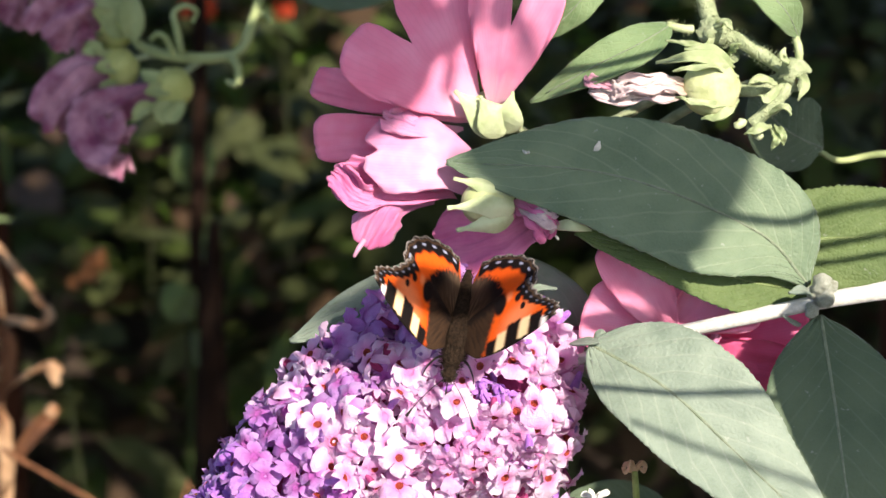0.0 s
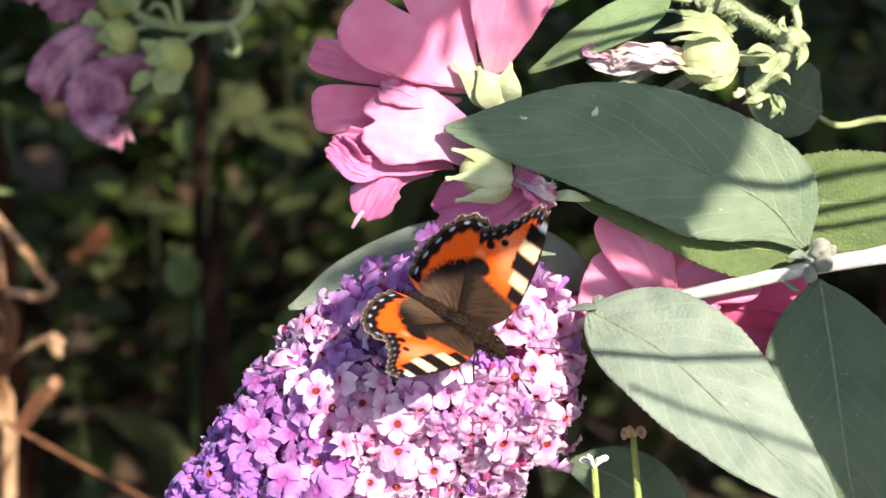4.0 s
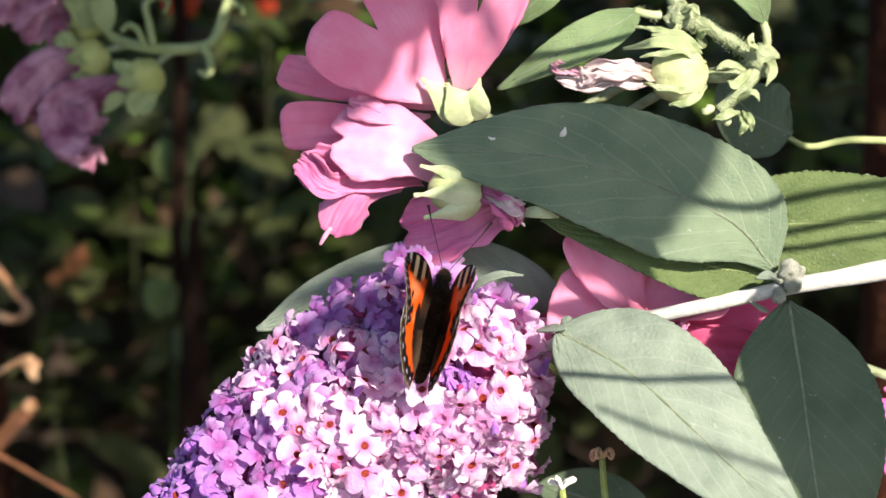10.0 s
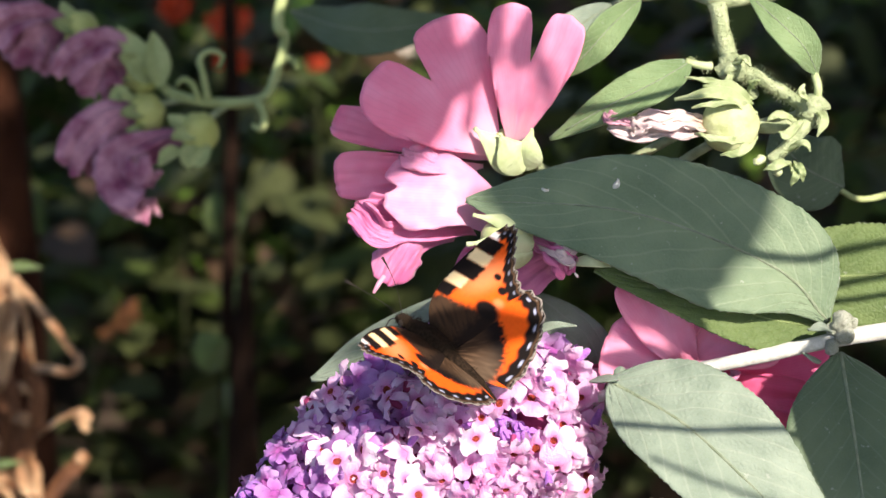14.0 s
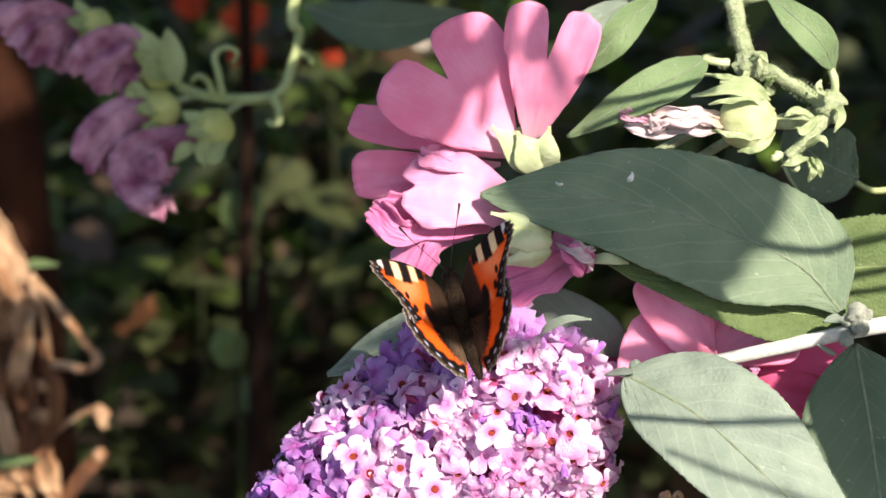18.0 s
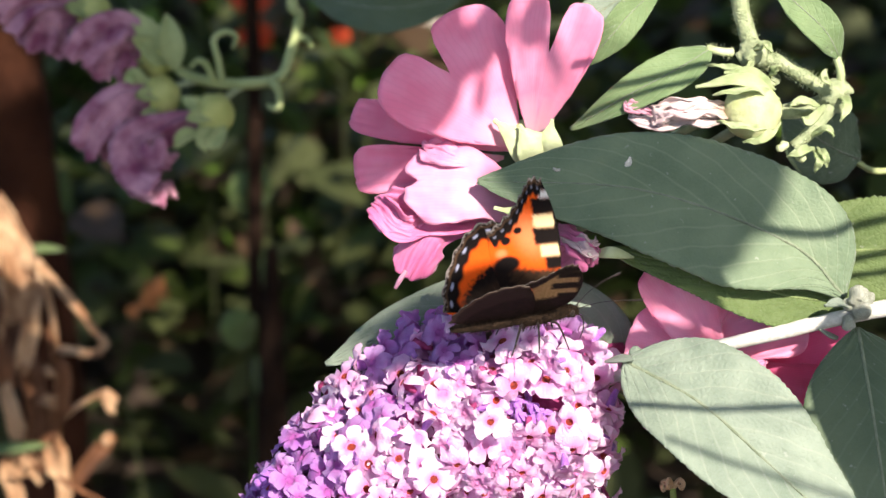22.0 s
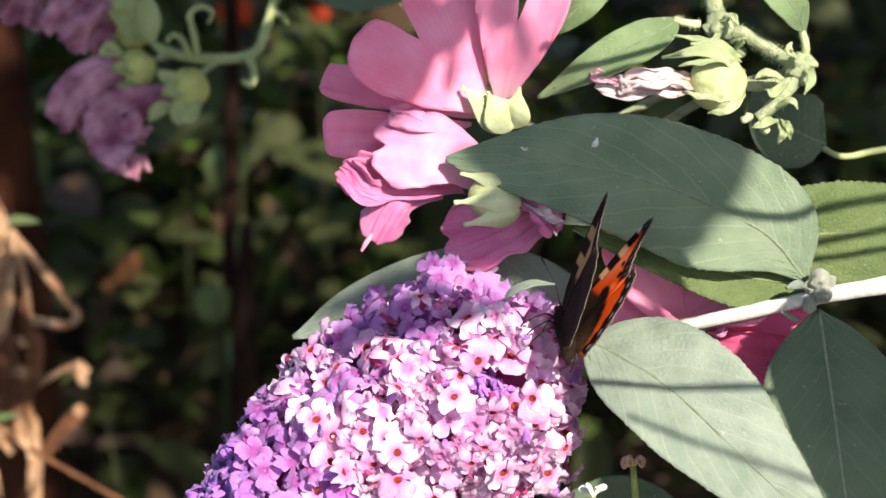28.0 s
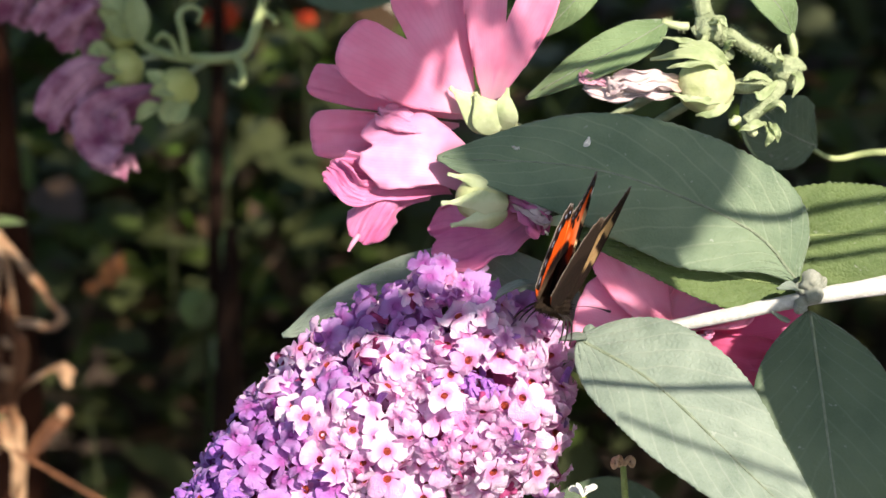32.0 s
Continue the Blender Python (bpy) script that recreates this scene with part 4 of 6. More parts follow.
blade("leaf", [(36.1, 58.4, -28), (29.5, 52, -22), (24.4, 46.4, -22), (18.9, 41.7, -26)], 7.0, LEAF_MALLOW, mallow, (0.5, 0.2, 0.8), 1.0, 1.0, 0.3, 1.0, 0.45, label="folded green leaf behind the petals", seed=16.0)
blade("leaf", [(30.9, 58.1, -36), (23.8, 53.3, -34), (19.2, 48.7, -34), (15.2, 44.8, -36)], 8.0, LEAF_GREY, mallow, (-0.2, 0.2, 1), 1.0, 1.0, 0.2, 1.0, 0.45, seed=17.0)
rod("leaf_stalk", [(36.1, 58.4, -28), (44.7, 58.3, -22), (50.5, 55.8, -17)], [0.7, 0.8, 0.9], STEM_GREEN, mallow)
rod("leaf_stalk", [(30.9, 58.1, -36), (41.7, 60.4, -26), (50.5, 55.8, -17)], [0.7, 0.8, 0.9], STEM_GREEN, mallow)

# ---- wilted mallow shoot farther back ----
wilted = thing("wilted_mallow_shoot", (-46.3, 72, -186), "mallow shoot with shrivelled purple flowers hanging from pale green cups", "flowering shrub")
rod("stem", [(-84.9, 58, -190), (-78.6, 53.3, -188), (-68.6, 50.8, -186), (-55.1, 51.5, -186), (-50.9, 58.7, -186), (-48.7, 68, -186), (-49.6, 78.5, -186), (-34.3, 143.9, -200), (117.6, 220.2, -250), (312.6, 80.3, -330), foot(330, -430)], [1.2, 1.4, 1.5, 1.5, 1.4, 1.5, 1.9, 2.6, 4, 5], CUP_SEPAL, wilted, "dull green hooked stem", 8, 0.1, 60)
rod("tendril", [(-69.2, 51.4, -184), (-70, 57.2, -182), (-70.9, 62, -182), (-67.9, 64.1, -182), (-64.9, 62.6, -182), (-66.2, 59.7, -183)], [1.1, 1.0, 0.9, 0.8, 0.7, 0.5], CUP_SEPAL, wilted)
rod("tendril", [(-71.4, 51.4, -184), (-73, 55.4, -182), (-75.4, 56.6, -182), (-77.3, 54.9, -183)], [1.0, 0.9, 0.8, 0.6], CUP_SEPAL, wilted)
rod("tendril", [(-56.1, 51, -184), (-53.9, 47.4, -182), (-54.5, 43.4, -182), (-57.1, 44.5, -183)], [1.3, 1.1, 1.1, 0.7], CUP_SEPAL, wilted)
rod("tendril", [(-49.1, 62.7, -186), (-46.2, 61.5, -184), (-45.3, 59.5, -184)], [1.2, 0.9, 0.6], CUP_SEPAL, wilted)


def shroud(spine, radii, folds, parent, seed, arc=2.7, twist=1.2, crease=0.55, lip=0.35):
    """A shrunken corolla: a bell swept along a spine of the plan, gathered into sharp folds that wind towards its torn mouth."""
    pts = [place(*p) for p in spine]
    toward = way_of(0, 0.1, 1)
    ns, nt = 46, 121
    grid = []
    for i in range(ns):
        s = i / (ns - 1)
        row = []
        for j in range(nt):
            q = 2 * j / (nt - 1) - 1
            th = q * arc
            z = s * (0.90 + 0.10 * noise.noise(Vector((q * 2.2, seed, 1))) + 0.05 * noise.noise(Vector((q * 9, seed, 2))))
            p = curve_at(pts, z)
            d = (curve_at(pts, min(z + 0.06, 1)) - curve_at(pts, max(z - 0.06, 0))).normalized()
            side = d.cross(toward).normalized()
            up = side.cross(d).normalized()
            x = z * (len(radii) - 1)
            k = min(int(x), len(radii) - 2)
            r = 0.001 * (radii[k] + (radii[k + 1] - radii[k]) * (x - k))
            wind = th + twist * z + 0.5 * noise.noise(Vector((z * 2.5, q * 1.5, seed)))
            ridge = 1 - 2 * abs(math.sin(0.5 * folds * wind + 1.3 * noise.noise(Vector((q * 2, z, seed + 4))))) ** 0.8
            small = 1 - 2 * abs(math.sin(1.35 * folds * wind + 2.0 * noise.noise(Vector((q * 5, z * 2, seed + 7)))))
            r *= 1 + crease * min(1, 0.25 + 1.4 * z) * (ridge + 0.30 * small) + lip * max(0, z - 0.8) * 5 * noise.noise(Vector((q * 4, seed, 9)))
            row.append(p + side * r * math.sin(th) + up * r * math.cos(th) * 0.75 + d * 0.3 * r * noise.noise(Vector((q * 6, z * 3, seed + 2))))
        grid.append(row)
    return part("corolla", sheet("corolla", grid, 0.00025), PETAL_DRY, parent)


def spent(at, stalk, size, seed, label, *bells):
    """A withered flower: a pale cup, and creased corollas that hang out of it."""
    a = Vector(at)
    d = (Vector(bells[0][0][1]) - a).normalized()
    cup = lump("wilted_flower", at, (size * 0.52, size * 0.5), tuple(d), CUP, wilted, label, 5, 0.12, seed)
    across = d.cross(Vector((0, 0, 1))).normalized()
    for k, (spine, radii, folds, twist) in enumerate(bells):
        shroud(spine, radii, folds, cup, seed + 3 * k, twist=twist)
    for k in range(4):
        e = d * math.cos(0.8) + (across * math.cos(k * 1.6) + Vector((0, 0, 1)) * abs(math.sin(k * 1.6)) * 0.9) * 0.7
        tip = a + e * size * 0.9
        blade("sepal", [tuple(a - d * size * 0.3), tuple(a.lerp(tip, 0.5) + Vector((0, 0, 1.5))), tuple(tip)], size * 0.4, CUP_SEPAL, cup, (0, 0.2, 1), midrib=False, serrate=0, fold=0.4, seed=seed + k)
    rod("flower_stalk", [at, tuple((a + Vector(stalk)) * 0.5 + Vector((0, 1, -1))), stalk], [1.0, 0.9, 1.0], STEM_GREEN, wilted)


spent((-71.5, 42.4, -184), (-64.1, 50, -186), 11.0, 31.0, "shrivelled mauve flower, creased and flaring at its rim",
      ([(-75.0, 41.4, -182), (-83.1, 38.8, -180), (-90.6, 34.2, -177), (-88.0, 27.8, -174), (-78.0, 26.2, -171)], [2.2, 3.4, 5.0, 6.0, 6.6], 5, 1.2))
spent((-86.2, 48.0, -188), (-76.4, 51.7, -188), 10.5, 37.0, "shrivelled purple flower, two folds hanging side by side",
      ([(-89.0, 47.8, -184), (-95.6, 46.2, -181), (-102.2, 39.0, -180), (-106.3, 30.6, -180)], [2.4, 4.0, 4.4, 3.4], 4, 0.8),
      ([(-89.0, 46.6, -187), (-94.0, 42.2, -186), (-97.0, 35.6, -186), (-98.4, 29.2, -186)], [2.2, 3.4, 4.0, 4.0], 4, 0.9))
spent((-87.2, 59.5, -190), (-80.4, 53.4, -190), 11.5, 43.0, "crumpled dark purple flower, bent over at its rim",
      ([(-90.6, 61.6, -186), (-95.4, 64.8, -183), (-102.4, 62.8, -181), (-109.0, 54.2, -181)], [2.8, 4.6, 5.0, 3.8], 4, 1.0),
      ([(-91.0, 61.0, -187), (-95.2, 60.4, -186), (-98.0, 56.0, -185), (-99.0, 50.6, -185)], [2.4, 4.4, 4.6, 3.8], 5, -0.8))
spent((-104.7, 70.4, -192), (-83.7, 57.4, -192), 11.0, 49.0, "crumpled purple flower",
      ([(-108.6, 71.0, -188), (-115.0, 72.6, -185), (-122.0, 71.4, -184), (-128.0, 65.6, -184)], [2.8, 4.8, 6.0, 5.4], 5, 1.1),
      ([(-108.6, 69.6, -189), (-113.0, 68.0, -188), (-116.6, 63.6, -187), (-118.0, 58.6, -187)], [2.4, 4.0, 4.6, 4.0], 6, 0.7))
for spine, wide in (([(-83.7, 56.1, -186), (-87.1, 61.2, -184), (-93.1, 71, -184)], 9.0), ([(-81.9, 54.6, -186), (-82.6, 61.9, -184), (-83.7, 69.5, -184)], 7.0), ([(-71, 38.4, -180), (-73.4, 35.8, -178), (-73.4, 32.3, -178)], 5.0), ([(-68, 39.1, -180), (-70.8, 34.9, -178), (-71.9, 32.8, -178)], 4.5), ([(-75.4, 37.7, -180), (-78.9, 36.4, -178), (-81.5, 33.1, -178)], 4.0), ([(-90.9, 50.3, -184), (-92.1, 52.8, -182), (-95.1, 51.3, -182)], 4.5)):
    blade("sepal", spine, wide, CUP_SEPAL, wilted, (0.2, 0.2, 1), midrib=False, serrate=0, fold=0.4, seed=wide)
blade("leaf", [(-47.3, 75.5, -190), (-33.2, 69.9, -180), (-19.8, 69, -178), (-3.6, 72.6, -184)], 14, LEAF_SHADED, wilted, (0, 0.2, 1), 1, 1, 0.1, 1.5, 0.5, label="dark leaf", seed=18.0)

SHOOT = plain("fresh_shoot", (0.20, 0.27, 0.06), (0.32, 0.38, 0.12), 400, 0.6)
# ---- seed heads below the broad leaf ----
for at, kind in (((36.3, -42, 4), "curl"), ((28.3, -47, 14), "star")):
    head = thing("seed_stalk", foot(at[0] + 20, -60), "thin green stalk ending in a %s" % ("rolled buff tip" if kind == "curl" else "small white star"), "wild flower")
    u, v, w = at
    rod("stalk", [foot(u + 20, -60), (u + 12, -320, -40), (u + 6, v - 90, w - 12), (u + 2.2, v - 30, w - 3), (u, v, w)], [1.2, 1.1, 1.0, 0.9, 0.6], SHOOT, head, sides=10)
    for k in range(4 if kind == "star" else 3):
        q = k * 1.57 + 0.5
        a = Vector((math.cos(q), 0.35 + 0.2 * math.sin(q), 0.7 * math.sin(q)))
        o = Vector(at)
        if kind == "star":
            petal("lobe", [tuple(o), tuple(o + a * 1.5 + Vector((0, 0.8, 0))), tuple(o + a * 3.0 + Vector((0, 0.6, 0)))], 1.5, FLECK, head, (0, 0.6, 0.8), 0, 0.2, 0.1, seed=float(k))
        else:
            rod("rolled_tip", [tuple(o), tuple(o + a * 1.4 + Vector((0, 0.9, 0))), tuple(o + a * 2.2), tuple(o + a * 1.9 + Vector((0, -0.9, 0))), tuple(o + a * 1.2)], [0.55, 0.5, 0.5, 0.45, 0.3], STRAW, head)

# ---- ground and undergrowth ----


def ground_mesh():
    """The soil: fine near the plants, one sheet out to the horizon."""
    xs = [-80, -20, -6, -2.5] + [-1.6 + 0.08 * i for i in range(41)] + [2.5, 6, 20, 80]
    ys = [-80, -20, -6, -2, -1] + [-0.6 + 0.08 * i for i in range(48)] + [4, 7, 20, 80]
    verts = [(x, y, 0.03 * noise.noise(Vector((x * 3, y * 3, 0))) + 0.012 * noise.noise(Vector((x * 14, y * 14, 3))) if abs(x) < 2 and abs(y) < 4 else 0.0) for y in ys for x in xs]
    n = len(xs)
    faces = [(j * n + i, j * n + i + 1, (j + 1) * n + i + 1, (j + 1) * n + i) for j in range(len(ys) - 1) for i in range(n - 1)]
    me = bpy.data.meshes.new("ground")
    me.from_pydata(verts, [], faces)
    return smooth(me)


ground = part("ground", ground_mesh(), SOIL, None)
tagged(ground, "dark damp garden soil with litter", "ground", kind="structure")


def foliage(name, count, box, size, colours, label, category, seed, slim=0.5, flat=0.5, holes=()):
    """Many small bent leaves in a box of the world, as one mesh. Returns the object."""
    r = random.Random(seed)
    verts, faces, slots = [], [], []
    for k in range(count):
        c = Vector([r.uniform(a, b) for a, b in box])
        if any((c - p - TO_SUN * (c - p).dot(TO_SUN)).length < gap for p, gap in holes):
            continue
        long = r.uniform(*size)
        yaw, tip = r.uniform(0, 6.28), r.gauss(0, flat)
        d = Vector((math.cos(yaw) * math.cos(tip), math.sin(yaw) * math.cos(tip), math.sin(tip)))
        s = d.cross(Vector((r.gauss(0, 0.4), r.gauss(0, 0.4), 1))).normalized() * long * slim * r.uniform(0.7, 1.2)
        sag = Vector((0, 0, -0.25 * long))
        n = len(verts)
        verts += [c, c + d * long * 0.3 + s * 0.42, c + d * long * 0.35 + sag * 0.15, c + d * long * 0.3 - s * 0.42,
                  c + d * long * 0.7 + s * 0.38 + sag * 0.4, c + d * long * 0.7 + sag * 0.5, c + d * long * 0.7 - s * 0.38 + sag * 0.4, c + d * long + sag]
        faces += [(n, n + 2, n + 1), (n, n + 3, n + 2), (n + 1, n + 2, n + 5, n + 4), (n + 2, n + 3, n + 6, n + 5), (n + 4, n + 5, n + 7), (n + 5, n + 6, n + 7)]
        slots += [r.randrange(len(colours))] * 6
    me = bpy.data.meshes.new(name)
    me.from_pydata(verts, [], faces)
    for m in colours:
        me.materials.append(m)
    me.polygons.foreach_set("material_index", slots)
    return tagged(part(name, smooth(me), None, None), label, category, kind="stuff")


def tuft_material(name, dark, light):
    m, t, link = shader(name)
    g = t.nodes.new("ShaderNodeNewGeometry")
    c = mix(t, dark, light, g.outputs["Random Per Island"])
    c = mix(t, c, light, maths(t, "MULTIPLY", fine(t, 60.0), 0.3))
    return finish(m, t, c, 0.6, fine(t, 250.0), 0.0006, 0.3, c, 0.35)


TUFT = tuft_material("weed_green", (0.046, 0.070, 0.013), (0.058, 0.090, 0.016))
# Weed green lightened where sun flecks fall: sunlight put into the colour.
TUFT_SUNLIT = tuft_material("sunlit_green", (0.085, 0.16, 0.018), (0.14, 0.25, 0.034))
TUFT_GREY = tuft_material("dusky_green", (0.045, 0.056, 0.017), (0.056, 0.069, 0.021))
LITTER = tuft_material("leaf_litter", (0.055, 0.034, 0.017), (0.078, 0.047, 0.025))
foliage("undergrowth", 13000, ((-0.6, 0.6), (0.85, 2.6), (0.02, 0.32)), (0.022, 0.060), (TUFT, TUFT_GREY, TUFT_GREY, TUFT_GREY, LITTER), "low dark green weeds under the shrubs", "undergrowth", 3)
foliage("sunlit_weeds", 1300, ((-0.4, 0.25), (1.05, 2.4), (0.14, 0.36)), (0.022, 0.06), (TUFT_SUNLIT, TUFT), "weeds in flecks of sun, their green lightened for it", "undergrowth", 4)
foliage("litter", 700, ((-1.0, 1.0), (0.4, 2.6), (0.0, 0.03)), (0.03, 0.07), (LITTER, LITTER, TUFT_GREY), "brown leaf litter on the soil", "leaf litter", 5, 0.5, 0.2)

# The overhanging shrub: dark stems in view; crown above the view, added for shade.
shrub = thing("overhanging_shrub", (0, 0, 0), "tall garden shrub with dark stems, its unseen crown added for shade", "shrub")
shrub.location = (-0.1, 0.7, 0)


def upright(at, low, high, radii, lean=0.0, name="trunk", label="dark upright stem", skin=None):
    p = place(*at)
    pts = [Vector((p.x + lean * (z - p.z) + 0.006 * math.sin(z * 9 + p.x * 30), p.y + 0.004 * math.sin(z * 13), z)) for z in [low + (high - low) * i / 6 for i in range(7)]]
    part(name, tube_data(pts, radii, 10, 40, 0.2, p.x * 50, name), skin or BARK, shrub, label)


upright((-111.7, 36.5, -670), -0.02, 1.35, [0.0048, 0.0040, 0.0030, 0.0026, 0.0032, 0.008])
# Near-black column added to fill the dark gap beside the stem.
upright((-102.3, -67.6, -680), -0.02, 0.34, [0.012, 0.011, 0.009, 0.003], name="dark_gap_column", label="near-black column filling a dark gap")
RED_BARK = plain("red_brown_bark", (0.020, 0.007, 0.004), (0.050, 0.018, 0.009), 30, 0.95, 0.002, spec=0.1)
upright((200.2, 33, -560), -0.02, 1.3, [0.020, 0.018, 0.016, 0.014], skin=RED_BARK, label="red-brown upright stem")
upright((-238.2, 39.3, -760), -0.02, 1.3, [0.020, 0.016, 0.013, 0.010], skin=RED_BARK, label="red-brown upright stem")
LIGHT_GAPS = [(place(*p), gap) for p, gap in (
    ((-146, -22, -390), 0.09), ((-141, -43, -390), 0.08), ((-156, -2, -390), 0.10), ((-168, -8, -390), 0.10), ((-163, -62, -390), 0.10), ((-150, -66, -390), 0.08), ((-168, 18, -390), 0.09), ((-159.5, 22, -900), 0.025),
    ((-165.7, 74.8, -900), 0.045), ((-94.6, 77.5, -950), 0.05), ((-206.1, 118.3, -900), 0.04), ((-181.3, 59.3, -900), 0.04), ((-232.8, 83.9, -950), 0.04), ((-72, 77.5, -950), 0.03), ((-51.2, 128.3, -1100), 0.03), ((-165.7, 143.1, -900), 0.03), ((-127.8, 52.1, -800), 0.02), ((183.6, 92.5, -600), 0.02), ((-69.5, 174.2, -1200), 0.04),
    ((-114, 172, -1150), 0.09), ((-81, 150, -1150), 0.09), ((-62, 183, -1150), 0.09), ((-144, 102, -1150), 0.06), ((-100, 102, -1150), 0.07), ((-63, 120, -1150), 0.08))]
# Unseen leaves added to block sun and sky, open at LIGHT_GAPS.
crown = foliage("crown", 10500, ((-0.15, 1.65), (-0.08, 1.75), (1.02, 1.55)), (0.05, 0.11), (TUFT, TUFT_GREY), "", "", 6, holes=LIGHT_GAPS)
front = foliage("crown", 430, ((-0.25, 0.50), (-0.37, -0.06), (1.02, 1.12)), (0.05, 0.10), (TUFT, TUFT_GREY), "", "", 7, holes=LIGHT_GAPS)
for crown in (crown, front):
    for key in ("category", "kind"):
        if key in crown:
            del crown[key]
    crown["label"] = "dense unseen leafy crown added to shade the bed"
    hang(crown, shrub)

# Hedges added outside the view, to keep skylight off the bed.
hedge = foliage("hedge", 2600, ((-1.5, -0.85), (-0.6, 2.8), (0.0, 0.8)), (0.06, 0.13), (TUFT, TUFT_GREY), "unseen hedge added beside the bed to block skylight", "hedge", 9)
hedge = foliage("hedge", 2600, ((0.95, 1.6), (-0.2, 2.8), (0.0, 0.9)), (0.06, 0.13), (TUFT, TUFT_GREY), "unseen hedge added beside the bed to block skylight", "hedge", 10)
hedge = foliage("hedge", 2600, ((-1.5, 1.6), (2.9, 3.5), (0.0, 1.1)), (0.06, 0.13), (TUFT, TUFT_GREY), "unseen hedge added behind the bed to block skylight", "hedge", 11)

# ---- the dead plant at the bed's edge ----
dead = thing("dead_plant", foot(-170, -400), "dead plant with curled straw-brown leaves", "dry plant")
rod("stalk", [foot(-165, -400), (-152.3, -104.5, -395), (-153.2, -55, -391), (-152.6, -25.5, -390), (-154.7, -7.8, -388), (-157.6, 3.1, -388), (-158.6, 6.8, -389)], [3.0, 2.6, 1.2, 1.1, 1.3, 2.4, 1.6], STRAW, dead, "pale dry stalk", 8, 0.3, 60)
for k, (spine, wide, tint) in enumerate((
        ([(-177.4, 28.1, -398), (-171, 14.1, -394), (-166.7, -3.8, -394), (-168, -29.5, -396)], 15, STRAW),
        ([(-179, 16.2, -396), (-174.8, 0.2, -390), (-173.9, -19.4, -390), (-170.4, -39.2, -392)], 9, STRAW_DARK),
        ([(-159.2, 0.1, -388), (-161.3, -9.6, -384), (-160.9, -19.4, -384), (-164.9, -33.1, -386)], 7, STRAW),
        ([(-168, -15.5, -390), (-162.7, -31.2, -388), (-159.4, -46.9, -388), (-162.2, -60.8, -390)], 8, STRAW_DARK),
        ([(-154, -25.4, -389), (-149.9, -33.2, -386), (-151.1, -43, -386), (-154.3, -52.8, -388)], 6, STRAW_DARK),
        ([(-172.4, -35.3, -392), (-167.7, -48.9, -388), (-164.7, -60.6, -388), (-158.2, -70.6, -390)], 7, STRAW),
        ([(-166.1, -54.9, -390), (-170.3, -64.4, -386), (-167.3, -74.1, -386), (-164.2, -86.2, -390)], 6, STRAW),
        ([(-158.2, -54.9, -390), (-154.5, -64.4, -386), (-150.6, -72.3, -386), (-152.4, -84.3, -390)], 5, STRAW),
        ([(-150.4, -74.5, -390), (-143.4, -66.3, -384), (-137.5, -59.5, -384), (-133.1, -55.4, -386)], 5.5, STRAW_DARK))):
    petal("dry_leaf", spine, wide, tint, dead, (0.3, 0.2, 1), 0.1, 0.8, 3.0, wide * 0.12, 0.6, 0.5, 60.0 + k, thick=0.3)
for k, (x, tip, wide, tint) in enumerate((((-155.8, -30.4, -384), (-153.1, -33.1, -382), 2.6, STRAW), ((-158.6, -42.5, -384), (-152, -43.2, -382), 4.6, STRAW), ((-156.9, -4.8, -384), (-159.3, -15.5, -382), 2.6, STRAW), ((-160.3, -25.3, -386), (-156.6, -36, -384), 3.0, STRAW_DARK), ((-153.1, -52.7, -386), (-157.1, -57.5, -384), 3.0, STRAW_DARK), ((-167.3, -61.4, -386), (-161, -64.3, -384), 4.0, STRAW), ((-150.6, -48.8, -386), (-146.9, -43.9, -384), 2.0, STRAW_DARK), ((-170.3, -68.3, -386), (-164, -66.6, -384), 5.0, STRAW), ((-155.7, -15.6, -388), (-153.2, -26.4, -387), 2.5, STRAW_DARK))):
    a, b = Vector(x), Vector(tip)
    petal("dry_leaf", [x, tuple(a.lerp(b, 0.5) + Vector((0.6, 0.4, 2.5))), tip], wide, tint, dead, (0.2 * (k % 3) - 0.2, 0.4, 1), 0.1, 0.7, 1.5, 0.7, 0.5, 0.6, 90.0 + k, thick=0.3)
petal("dry_leaf", [(-157.2, 4, -388), (-150.1, -3.9, -384), (-141.9, -13.7, -382), (-135.9, -21.1, -382)], 3.4, STRAW, dead, (0.4, 0.5, 0.8), 0.0, 0.6, 0.5, 0.3, 0.85, 0.4, 70.0, thick=0.5, label="long curled straw leaf")
petal("dry_leaf", [(-136.3, -19.9, -382), (-134.6, -23.8, -380), (-138.3, -26.7, -380), (-145.3, -25.7, -382), (-152.6, -25, -388)], 3.8, STRAW, dead, (0.1, 0.6, 0.8), 0.0, 0.6, 0.5, 0.3, 0.85, 0.5, 71.0, thick=0.5)
rod("side_stalk", [(-153.4, -50, -390), (-147.6, -45.9, -386), (-141.4, -42, -384), (-135.9, -39.9, -384)], [1.0, 1.0, 1.0, 0.9], STRAW, dead)
petal("dry_leaf", [(-139.6, -41, -385), (-134.8, -39.8, -382), (-131.2, -42.6, -384)], 3.4, STRAW, dead, (0.1, 0.3, 1), 0.4, 0.4, 0.8, 0.6, 0.4, 0.7, 72.0, thick=0.3)
petal("dry_leaf", [(-138, -40.7, -385), (-134, -43.3, -382), (-132.4, -46.9, -384)], 2.8, STRAW, dead, (0.1, 0.3, 1), 0.2, 0.4, 0.8, 0.6, 0.4, 0.7, 73.0, thick=0.3)
